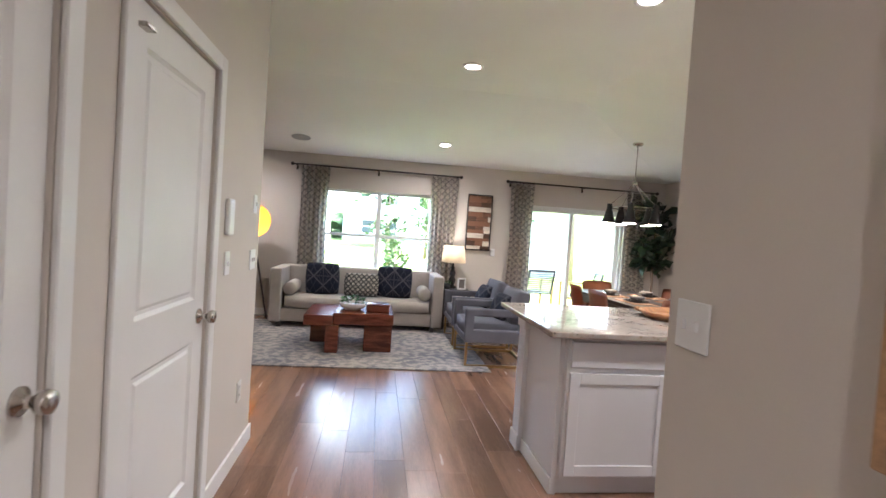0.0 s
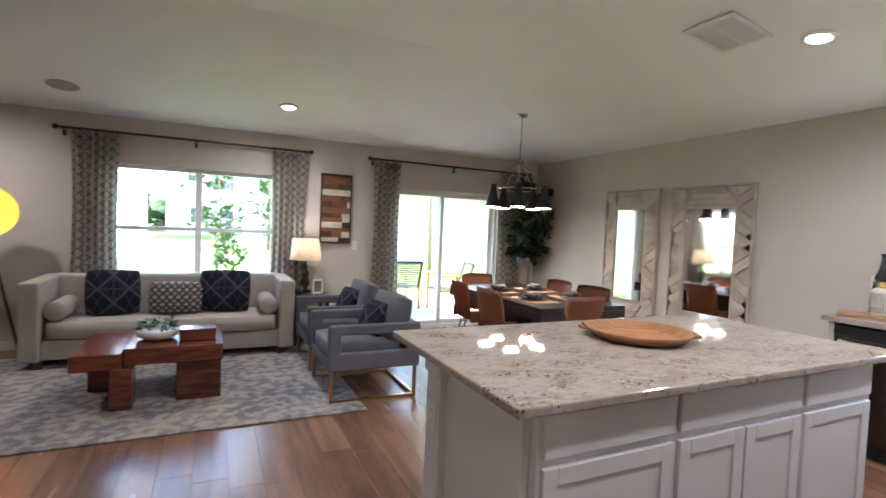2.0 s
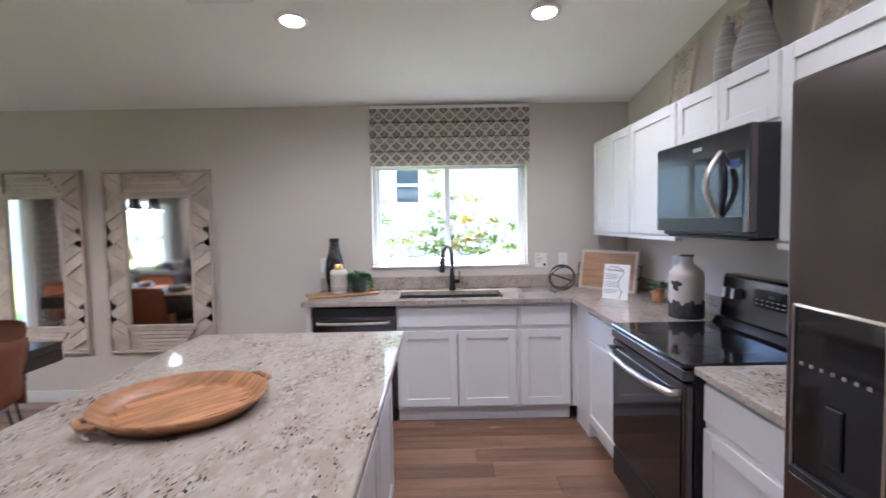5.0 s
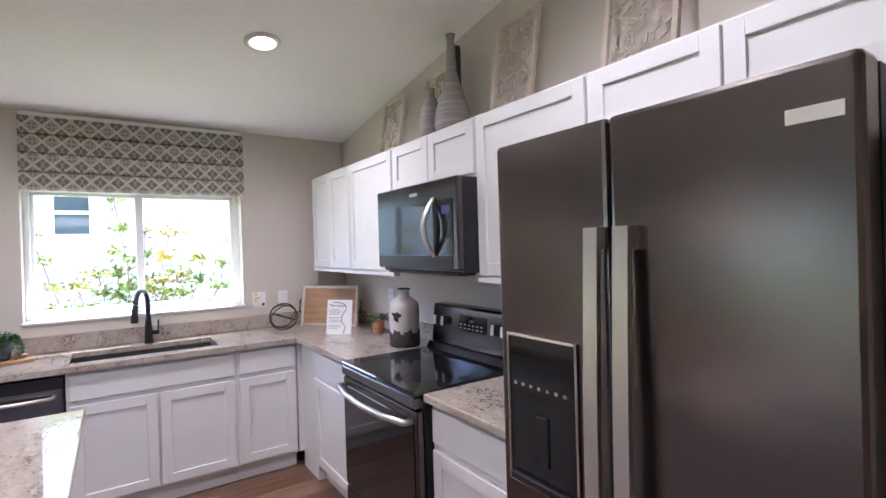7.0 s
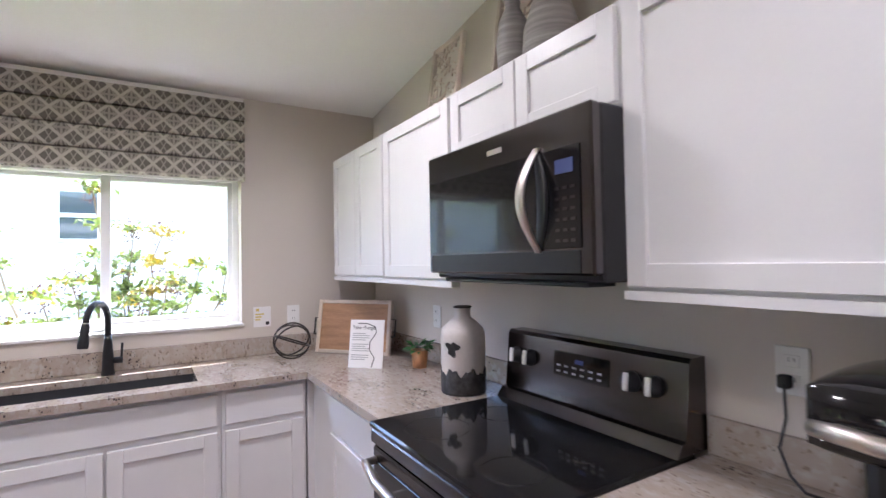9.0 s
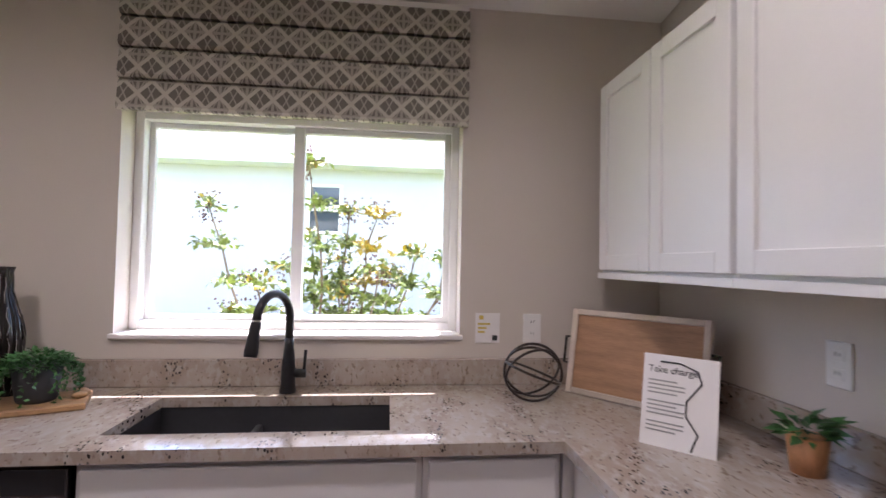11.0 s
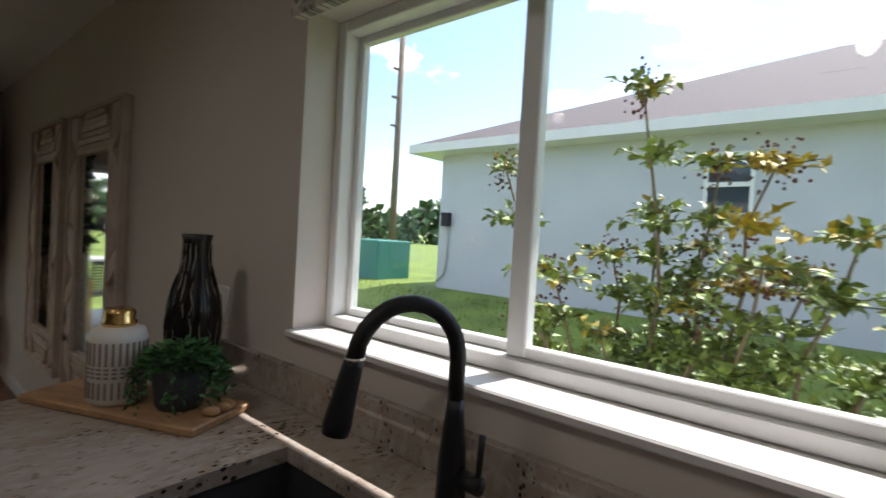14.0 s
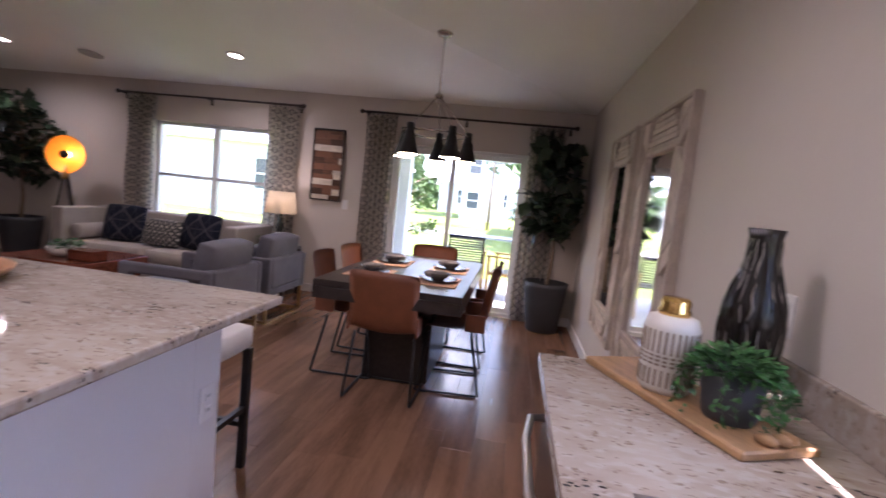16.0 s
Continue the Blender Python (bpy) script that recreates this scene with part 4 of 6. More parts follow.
# ---- ceiling fittings ----
def downlight(x, y, lamp=True):
    z = ceil_z(x, y)
    sx = 0.0 if XW - x > RUN else -1
    d = XW - x < YB - y and XW - x < RUN
    b = YB - y <= XW - x and YB - y < RUN
    pitch = math.degrees(math.atan((Z1 - Z0) / RUN))
    t = thing("downlight", x, y, z, 0, "round white recessed ceiling downlight, switched on", "downlight", "ceiling downlights")
    t.matrix_basis = pose(x, y, z - 0.002, -pitch if b else 0, pitch if d else 0, 0)
    bm = bmesh.new()
    lathe(bm, [(0.065, -0.004), (0.068, -0.012), (0.095, -0.006), (0.095, 0.0), (0.065, 0.0)], seg=32)
    part("trim_ring", bm, WHITE, t, smooth=True)
    lat("lens", [(0.0, -0.0055), (0.066, -0.0055), (0.066, -0.001), (0.0, -0.001)], CANL, t, "glowing warm lens")
    if lamp:
        ld = bpy.data.lights.new("downlight_lamp", "SPOT")
        ld.energy, ld.color, ld.spot_size, ld.spot_blend, ld.shadow_soft_size = 5.5, (1.0, 0.92, 0.82), radians(165), 1.0, 0.06
        lo = new("downlight_lamp", ld)
        lo.matrix_world = look((x, y, z - 0.05), (x, y, 0))


# The last one is out of view, added to light the hall.
for q in ((2.27, 7.32), (2.17, 4.95), (4.84, 3.78), (4.79, 2.35), (-0.55, 7.3), (2.95, 3.5), (2.95, 2.35), (1.45, -0.3)):
    downlight(*q)
sp = thing("ceiling_speaker", 0.34, 7.55, ceil_z(0, 7.55) - 0.002, 0, "round grey flush ceiling speaker", "speaker")
sp.matrix_basis = pose(0.34, 7.55, ceil_z(0, 7.55) - 0.002, -8.6)
lat("grille", [(0, -0.006), (0.118, -0.006), (0.125, -0.002), (0.125, 0.0), (0.0, 0.0)], GREYP, sp)
vn = thing("ceiling_vent", 4.46, 4.1, ceil_z(4.46, 4.1) - 0.004, 0, "white metal ceiling air vent", "vent")
vn.matrix_basis = pose(4.46, 4.1, ceil_z(4.46, 4.1) - 0.004, 0, 8.6)
bm = bmesh.new()
for q in ((-0.2, -0.165, -0.17, 0.17), (0.165, 0.2, -0.17, 0.17), (-0.165, 0.165, -0.17, -0.14), (-0.165, 0.165, 0.14, 0.17), (-0.165, 0.165, -0.008, 0.008)):
    box(bm, *q, -0.012, 0.0, 0.002)
part("frame", bm, OUTLET, vn)
bx("backing", (-0.165, 0.165, -0.14, 0.14, -0.003, -0.001), WHITE, vn)
for i in range(11):
    for s in (-1, 1):
        bx("slat", (-0.0125, 0.0125, 0.01 if s > 0 else -0.138, 0.138 if s > 0 else -0.01, -0.001, 0.001), OUTLET, vn, m=pose(-0.15 + i * 0.03, 0, -0.0095, 0, 32, 0))

ch = thing("chandelier", 4.60, 6.52, ceil_z(4.6, 6.52), 0, "nickel ring chandelier with five black bell shades", "chandelier")
lat("canopy", [(0.0, 0.0), (0.065, 0.0), (0.065, -0.012), (0.05, -0.03), (0.012, -0.035), (0.0, -0.035)], NICKEL, ch)
tub("stem", [(0, 0, -0.03), (0, 0, -0.50)], 0.006, NICKEL, ch)
lat("hub", [(0, -0.49), (0.03, -0.49), (0.035, -0.5), (0.035, -0.52), (0.02, -0.53), (0, -0.53)], NICKEL, ch)
tub("ring", [(0.27 * math.cos(a * math.pi / 20), 0.27 * math.sin(a * math.pi / 20), -0.815) for a in range(40)], 0.008, NICKEL, ch, closed=True, seg=8)
for i in range(5):
    a = math.radians(72 * i + 20)
    cx, cy = 0.285 * math.cos(a), 0.285 * math.sin(a)
    tub("arm", [(0.02 * math.cos(a), 0.02 * math.sin(a), -0.52), (cx * 0.97, cy * 0.97, -0.78)], 0.005, NICKEL, ch)
    bm = bmesh.new()
    lathe(bm, [(0.0, -0.77), (0.032, -0.77), (0.034, -0.84), (0.045, -0.865), (0.052, -0.91), (0.085, -1.01), (0.087, -1.013), (0.082, -1.013), (0.047, -0.91), (0.0, -0.88)], seg=24, cx=cx, cy=cy)
    sh = part("shade", bm, BLACK, ch, "black metal bell shade", smooth=True)
    bm = bmesh.new()
    lathe(bm, [(0.0, -1.004), (0.074, -1.004), (0.08, -1.0115), (0.06, -1.018), (0.0, -1.022)], seg=20, cx=cx, cy=cy)
    part("diffuser", bm, BULB, sh, "glowing white diffuser")


# ---- outdoors ----
def ground_z(x, y):
    side = max(0.0, min(1.0, (x - 7.0) / 5.5))
    far = max(0.0, min(1.0, (y - 14.0) / 30.0))
    return -0.14 + 0.55 * side * side * (3 - 2 * side) * (1 - far) + 0.25 * far


bm = bmesh.new()
gx = [-900, -300, -120, -60, -30, -15, -8, -3, 0, 2, 4, 6, 6.5, 7, 7.6, 8.2, 9, 10, 11, 12, 12.6, 14, 18, 25, 40, 80, 200, 900]
gy = [-900, -200, -60, -20, -8, -2, 1, 3, 5, 7, 8.3, 10, 12, 14, 18, 24, 32, 44, 70, 140, 400, 900]
vv = [[bm.verts.new((x, y, ground_z(x, y))) for x in gx] for y in gy]
for j in range(len(gy) - 1):
    for i in range(len(gx) - 1):
        bm.faces.new((vv[j][i], vv[j][i + 1], vv[j + 1][i + 1], vv[j + 1][i]))
structure(part("ground", bm, GRASS, smooth=True), "bright green mown lawn", "lawn")
structure(bx("slab", (XL - 0.15, XW + 0.2, -1.72, YB + 0.2, -0.2, -0.02), CONC), "concrete floor slab", "floor slab")
structure(bx("patio", (2.2, XW + 0.6, YB + 0.2, 11.35, -0.22, -0.045, 0.01), CONC), "pale concrete covered patio slab", "patio")
structure(bx("pavement", (-60, 40, 21.5, 23.0, -0.08, 0.0), CONC), "pale concrete pavement behind the lawn", "pavement")

GRN = random.Random(5)
bm = bmesh.new()
for i in range(9000):
    x, y = GRN.uniform(6.35, 12.2), GRN.uniform(0.5, 13)
    h, w = GRN.uniform(0.03, 0.075), GRN.uniform(0.006, 0.013)
    a = GRN.uniform(0, 6.28)
    z = ground_z(x, y) - 0.015
    p = [(x - w * math.cos(a), y - w * math.sin(a), z), (x + w * math.cos(a), y + w * math.sin(a), z), (x + GRN.uniform(-0.03, 0.03), y + GRN.uniform(-0.03, 0.03), z + h)]
    bm.faces.new([bm.verts.new(q) for q in p])
tagged(part("grass", bm, GRASS), "short bright lawn grass blades", "grass", kind="stuff")


def house(x0, x1, y0, y1, zb, ze, rise, wallm, roofm, wins, label, over=0.45):
    h = thing("house", (x0 + x1) / 2, (y0 + y1) / 2, zb, 0, label, "house")
    a, b, e = (x1 - x0) / 2, (y1 - y0) / 2, ze - zb
    bx("wall", (-a, a, -b, b, -0.4, e), wallm, h)
    bm = bmesh.new()
    A, C = a + over, b + over
    r = max(0.0, C - A) if C > A else 0.0
    rx = max(0.0, A - C)
    lo = [bm.verts.new(q) for q in ((-A, -C, e), (A, -C, e), (A, C, e), (-A, C, e))]
    t1 = bm.verts.new((-rx, -r, e + rise))
    t2 = bm.verts.new((rx + 0.001, r + 0.001, e + rise))
    if C >= A:
        for f in ((lo[0], lo[1], t1), (lo[1], lo[2], t2, t1), (lo[2], lo[3], t2), (lo[3], lo[0], t1, t2)):
            bm.faces.new(f)
    else:
        for f in ((lo[0], lo[1], t2, t1), (lo[1], lo[2], t2), (lo[2], lo[3], t1, t2), (lo[3], lo[0], t1)):
            bm.faces.new(f)
    part("roof", bm, roofm, h)
    bm = bmesh.new()
    box(bm, -A - 0.02, A + 0.02, -C - 0.02, C + 0.02, e - 0.16, e - 0.005)
    part("fascia", bm, WHITE, h)
    for face, u, z0, w, hh in wins:
        wd = new("window")
        wd.parent = h
        wd.matrix_basis = {"w": pose(-a, u, z0, 0, 0, -90), "s": pose(u, -b, z0), "n": pose(u, b, z0, 0, 0, 180)}[face]
        bm = bmesh.new()
        sash_rect(bm, "x", -0.05, 0.01, 0, w, 0, hh, 0.05)
        box(bm, 0.05, w - 0.05, -0.045, 0.005, hh / 2 - 0.03, hh / 2 + 0.03)
        part("frame", bm, VINYL, wd)
        bx("pane", (0.05, w - 0.05, -0.015, 0.012, 0.05, hh - 0.05), PANEG, wd)
    return h


nh = house(12.5, 24.0, -7.0, 8.5, 0.38, 3.12, 2.7, STUCCO, ROOFM, [("w", 3.15, 1.48, 0.58, 0.84)], "pale stucco neighbour house with brown hipped roof")
mb = part("meter_box", box(bmesh.new(), -5.87, -5.75, 7.45, 7.62, 1.22, 1.48, 0.01), BLACK, nh, "black meter box with conduit")
tub("conduit", [(-5.80, 7.5, 1.22), (-5.78, 7.5, 0.6), (-5.79, 7.55, 0.3), (-5.79, 7.72, 0.15)], 0.018, CONC, mb)
bx("roof_vent", (-4.9, -4.6, 2.9, 3.2, 2.95, 3.28, 0.01), OUTLET, nh)
for q in (0.9, 1.6):
    bx("roof_vent", (-3.9, -3.5, q, q + 0.5, 3.35, 3.75, 0.01), BLACK, nh)
house(6.3, 16, 19.2, 29, -0.1, 2.75, 2.3, STUCCO, ROOFM, [], "pale house with tan hipped roof across the lawn")
house(-2.0, 6.5, 48, 58, 0.1, 3.0, 3.0, STUCCO, ROOFG, [("s", -2.5, 0.9, 1.2, 1.3), ("s", 1.0, 0.9, 1.2, 1.3)], "distant pale house with grey roof")
house(-13, -1.6, 21, 32, 0.0, 2.9, 3.6, STUCCO, ROOFG, [("s", 2.0, 0.9, 1.2, 1.3)], "pale house with blue-grey roof behind the window")
house(1.5, 4.2, 36, 44, 0.0, 5.2, 1.4, STUCCO, ROOFG, [("s", -1.0, 3.2, 0.9, 1.2), ("s", -1.0, 0.8, 0.9, 1.2)], "tall pale two-storey house in the distance")
ub = bx("utility_box", (12.3, 13.3, 10.0, 11.2, 0.2, 1.25, 0.03), TEAL)
tagged(ub, "teal green utility cabinet beside the neighbour house", "utility box")
acu = thing("air_conditioner", 5.75, 18.6, -0.1, 0, "grey outdoor air conditioner unit beside a house", "air conditioner")
bx("case", (-0.4, 0.4, -0.4, 0.4, 0, 0.8, 0.03), GREYP, acu)
lat("fan_guard", [(0, 0.80), (0.34, 0.80), (0.34, 0.82), (0, 0.82)], BLACK, acu)
pl = thing("utility_pole", 17.5, 15.0, 0.0, 0, "tall wooden utility pole with short crossarms", "utility pole")
tub("pole", [(0, 0, -0.3), (0, 0, 9.2)], [0.14, 0.10], BARK, pl)
for z in (5.2, 6.2, 7.2, 8.6):
    bx("insulator_arm", (-0.35, 0.1, -0.04, 0.04, z, z + 0.07), BARK, pl)


def leaf_fan(bm, c, d, n, size, rng, droop=0.3, oval=0.5):
    """A flat pointed leaf, folded along its rib, at c pointing along d."""
    d = d.normalized()
    s = d.cross(n)
    if s.length < 1e-4:
        s = d.orthogonal()
    s.normalize()
    n = s.cross(d)
    w = size * oval
    p = [c, c + d * size * 0.45 + s * w * 0.5 + n * w * 0.12, c + d * size - n * size * droop * 0.4, c + d * size * 0.45 - s * w * 0.5 + n * w * 0.12, c + d * size * 0.5]
    q = [bm.verts.new(k) for k in p]
    bm.faces.new((q[0], q[1], q[4]))
    bm.faces.new((q[1], q[2], q[4]))
    bm.faces.new((q[2], q[3], q[4]))
    bm.faces.new((q[3], q[0], q[4]))


def rand_dir(rng):
    z, a = rng.uniform(-1, 1), rng.uniform(0, 6.283)
    r = math.sqrt(1 - z * z)
    return Vector((r * math.cos(a), r * math.sin(a), z))


def shrub(x, y, zg):
    """Crape myrtle: thin stems with sprays of leaves, gold tips and dark seed heads."""
    rng = random.Random(11)
    t = thing("flowering_shrub", x, y, zg, 0, "leafy crape myrtle shrub with dark seed heads", "shrub")
    leaves, young, seeds = bmesh.new(), bmesh.new(), bmesh.new()
    stems = [((0.0, 0.14), 2.02 - zg, 1), ((0.12, 0.30), 1.35 - zg, 0), ((-0.1, 0.78), 1.72 - zg, 0), ((0.1, -0.25), 1.72 - zg, 2), ((-0.1, -0.55), 1.45 - zg, 0), ((0.05, -0.85), 1.62 - zg, 0), ((0.2, -0.05), 1.75 - zg, 0), ((-0.15, 0.45), 1.25 - zg, 0), ((0.1, -0.4), 1.3 - zg, 0), ((0.25, 0.2), 1.55 - zg, 0), ((-0.2, -0.1), 1.2 - zg, 0), ((0.0, -1.15), 1.25 - zg, 0), ((0.0, 0.62), 1.05 - zg, 0), ((0.3, -0.7), 1.15 - zg, 0), ((-0.25, -0.3), 1.35 - zg, 0), ((0.3, 0.0), 1.4 - zg, 0), ((-0.2, 0.2), 1.05 - zg, 0), ((0.1, -0.95), 1.0 - zg, 0)]
    for (dx, dy), h, kind in stems:
        pts = [Vector((dx * 0.2 + rng.uniform(-0.03, 0.03), dy * 0.25, -0.05))]
        for k in range(1, 9):
            f = k / 8
            pts.append(Vector((dx * (0.2 + 0.8 * f) + rng.uniform(-0.025, 0.025), dy * (0.25 + 0.75 * f ** 1.2) + rng.uniform(-0.03, 0.03), h * f)))
        tub("stem", pts, [0.013 * (1 - 0.08 * i) for i in range(9)], BARK, t, seg=6)
        for k in range(2, 9):
            for j in range(15):
                side = rand_dir(rng)
                side.z = abs(side.z) * 0.5 - 0.05
                ln = rng.uniform(0.06, 0.26) * (1.25 - 0.55 * k / 8)
                tip = pts[k] + side * ln
                tube(leaves, [pts[k], tip], 0.0025, seg=3)
                nl = max(4, int(ln / 0.017))
                for i in range(nl):
                    c = pts[k].lerp(tip, (i + 1) / nl)
                    dd = (side + rand_dir(rng) * 0.9)
                    tgt = young if (kind == 2 and k > 5) or (k == 8 and rng.random() < 0.25) else leaves
                    leaf_fan(tgt, c, dd, Vector((0, 0, 1)) + rand_dir(rng) * 0.6, rng.uniform(0.03, 0.058), rng, oval=0.68)
        if kind == 1 or rng.random() < 0.7:
            for i in range(44):
                c = pts[8] + Vector((rng.gauss(0, 0.045), rng.gauss(0, 0.045), rng.uniform(-0.10, 0.10)))
                bmesh.ops.create_icosphere(seeds, subdivisions=1, radius=rng.uniform(0.005, 0.009), matrix=Matrix.Translation(c))
    part("foliage", leaves, SHRUB, t)
    part("young_leaves", young, YOUNG, t, "golden young leaves")
    part("seed_heads", seeds, SEED, t, "dark round seed heads")


shrub(7.35, 2.86, ground_z(7.35, 2.86))


def tree(x, y, zg, h, r, seed, label, first=0.25, n=1500, leafs=0.22):
    rng = random.Random(seed)
    t = thing("tree", x, y, zg, 0, label, "tree", "garden trees")
    tub("trunk", [(0, 0, -0.2), (rng.uniform(-0.05, 0.05), 0, h * 0.4), (0, rng.uniform(-0.1, 0.1), h * 0.95)], [0.035 * h * 0.45, 0.03 * h * 0.35, 0.01], BARK, t, seg=8)
    bm, lm = bmesh.new(), bmesh.new()
    for i in range(26):
        f = rng.uniform(first, 0.95)
        a = rng.uniform(0, 6.28)
        rr = r * (1 - f) ** 0.6 * rng.uniform(0.6, 1.15) + 0.1
        base = Vector((0, 0, h * f))
        tip = base + Vector((rr * math.cos(a), rr * math.sin(a), rr * rng.uniform(0.1, 0.6)))
        tube(lm, [base, base.lerp(tip, 0.5) + Vector((0, 0, 0.05)), tip], [0.02, 0.012, 0.005], seg=4)
        for k in range(n // 26):
            c = base.lerp(tip, rng.uniform(0.25, 1.05)) + rand_dir(rng) * rng.uniform(0, 0.16 * r + 0.05)
            leaf_fan(bm, c, rand_dir(rng), rand_dir(rng), leafs * rng.uniform(0.6, 1.2), rng)
    part("limbs", lm, BARK, t)
    part("crown", bm, TREEL, t)


tree(1.68, 12.6, -0.13, 2.9, 0.58, 3, "young magnolia tree with sparse upright crown", 0.18, 900, 0.15)
tree(2.9, 13.3, -0.13, 3.2, 0.8, 4, "young magnolia tree beside the patio", 0.15, 900, 0.15)
tree(4.0, 27, 0.0, 6.2, 1.8, 6, "tall thin pine tree in the distance", 0.45, 900, 0.3)
tree(6.1, 18.0, -0.1, 3.4, 1.0, 7, "small leafy tree before a pale house", 0.2, 1000, 0.2)
tree(8.3, 17.2, -0.1, 6.0, 2.0, 8, "airy tree reaching over a pale house", 0.45, 1000, 0.24)
tree(-9.5, 38, 0.0, 7.0, 2.4, 9, "tall tree behind houses", 0.3, 1000, 0.4)
for i, (x, y, h, r) in enumerate(((15.5, 15.2, 2.8, 1.5), (17.8, 19.0, 3.2, 1.9), (20.5, 24.0, 3.6, 2.2), (14.3, 18.5, 4.4, 1.5))):
    tree(x, y, 0.1, h, r, 20 + i, "leafy green garden tree beyond the neighbour house", 0.08, 1500, 0.3)
bm = bmesh.new()
rng = random.Random(77)
for i in range(7000):
    x = rng.uniform(-70, 90)
    y = 62 + rng.uniform(-2, 3) + 10 * math.sin(x * 0.07)
    top = 5.0 + 2.0 * math.sin(x * 0.31) + 1.2 * math.sin(x * 0.83 + 1)
    leaf_fan(bm, Vector((x, y, rng.uniform(0, 1) ** 0.7 * top)), rand_dir(rng), rand_dir(rng), rng.uniform(1.0, 2.0), rng, oval=0.8)
tagged(part("far_woods", bm, TREEL), "distant line of green woods", "woods", kind="stuff")


def patio_chair(x, y, rz):
    c = thing("patio_chair", x, y, -0.045, rz, "teak patio chair with grey sling seat", "chair", "patio chairs")
    for s in (-1, 1):
        for yy, zt in ((-0.27, 0.62), (0.27, 0.62)):
            bx("leg", (s * 0.29 - 0.02, s * 0.29 + 0.02, yy - 0.02, yy + 0.02, 0, zt, 0.004), PATIOW, c)
        bx("armrest", (s * 0.29 - 0.03, s * 0.29 + 0.03, -0.31, 0.31, 0.62, 0.645, 0.006), PATIOW, c)
        bx("side_rail", (s * 0.29 - 0.015, s * 0.29 + 0.015, -0.25, 0.25, 0.36, 0.40), PATIOW, c)
    bx("seat", (-0.275, 0.275, -0.28, 0.27, 0.375, 0.40, 0.006), CANE, c)
    tilt = pose(0, 0.27, 0.38, -16)
    bm = bmesh.new()
    for q in ((-0.275, -0.245, 0, 0.50), (0.245, 0.275, 0, 0.50), (-0.245, 0.245, 0.47, 0.50)):
        box(bm, q[0], q[1], -0.015, 0.015, q[2], q[3], m=tilt)
    part("back_frame", bm, BLACK, c)
    for i in range(11):
        bx("back_strap", (-0.246, 0.246, -0.006, 0.006, 0.04 + i * 0.04, 0.064 + i * 0.04), CANE, c, m=tilt)


patio_chair(4.62, 10.25, -175)
patio_chair(5.35, 9.75, -100)


# ---- living room ----
rug = bx("area_rug", (-1.3, 2.68, 5.56, 7.85, 0.002, 0.014, 0.004), RUG)
tagged(rug, "faded grey and cream woven area rug on plank floor", "rug")

so = thing("sofa", 1.235, 7.72, 0.0, 0, "oatmeal tuxedo sofa with tufted back", "sofa")
bx("base", (-1.08, 1.08, -0.30, 0.36, 0.08, 0.26, 0.012), SOFA, so)
bx("back", (-1.08, 1.08, 0.22, 0.42, 0.26, 0.80, 0.025), SOFA, so)
for s in (-1, 1):
    bx("armrest", (s * 1.08 - 0.075, s * 1.08 + 0.075, -0.38, 0.42, 0.08, 0.79, 0.02), SOFA, so)
    bm = bmesh.new()
    cushion(bm, s * 0.5, -0.06, 0.345, 0.985, 0.58, 0.17, 0.25)
    part("seat_cushion", bm, SOFA, so, smooth=True)
    tub("bolster", [(s * 0.905, -0.30, 0.52), (s * 0.905, -0.29, 0.52), (s * 0.905, 0.14, 0.52), (s * 0.905, 0.15, 0.52)], [0.075, 0.09, 0.09, 0.075], SOFA, so, "round bolster pillow", seg=18)
    for y in (-0.32, 0.36):
        bx("foot", (s * 1.02 - 0.03, s * 1.02 + 0.03, y - 0.03, y + 0.03, 0, 0.08), DARKW, so)
for i in range(9):
    for j in range(2):
        bm = bmesh.new()
        bmesh.ops.create_icosphere(bm, subdivisions=1, radius=0.012, matrix=Matrix.Translation((-0.86 + i * 0.215, 0.218, 0.58 + j * 0.11)))
        part("button", bm, SOFA, so)


def pillow(x, y, z, rz, rx, w, h, m, label):
    p = thing("throw_pillow", x, y, z, rz, label, "pillow", "sofa pillows")
    bm = bmesh.new()
    cushion(bm, 0, 0, 0, w, h, 0.17, 0.85, pose(0, 0, h / 2, 90 + rx))
    part("cover", bm, m, p, smooth=True)


pillow(0.72, 7.70, 0.43, 10, -16, 0.46, 0.44, NAVY, "navy geometric woven throw pillow on sofa")
pillow(1.26, 7.66, 0.43, -4, -18, 0.48, 0.32, STRIPE, "black and cream striped lumbar pillow on sofa")
pillow(1.72, 7.70, 0.43, -8, -16, 0.50, 0.44, NAVY, "navy geometric woven throw pillow on sofa")

ct = thing("coffee_table", 1.19, 6.52, 0.014, 0, "chunky reddish hardwood block coffee table", "coffee table")
bx("top_slab", (-0.48, -0.17, -0.42, 0.36, 0.29, 0.405, 0.006), RED, ct)
bx("top_slab", (-0.165, 0.49, -0.36, 0.43, 0.30, 0.425, 0.006), RED, ct)
bx("leg", (-0.24, -0.10, -0.44, -0.24, 0, 0.30, 0.006), RED, ct)
bx("leg", (0.17, 0.48, -0.33, -0.16, 0, 0.30, 0.006), RED, ct)
bx("leg", (-0.46, -0.22, 0.06, 0.26, 0, 0.29, 0.006), RED, ct)
bx("leg", (0.16, 0.46, 0.18, 0.36, 0, 0.30, 0.006), RED, ct)


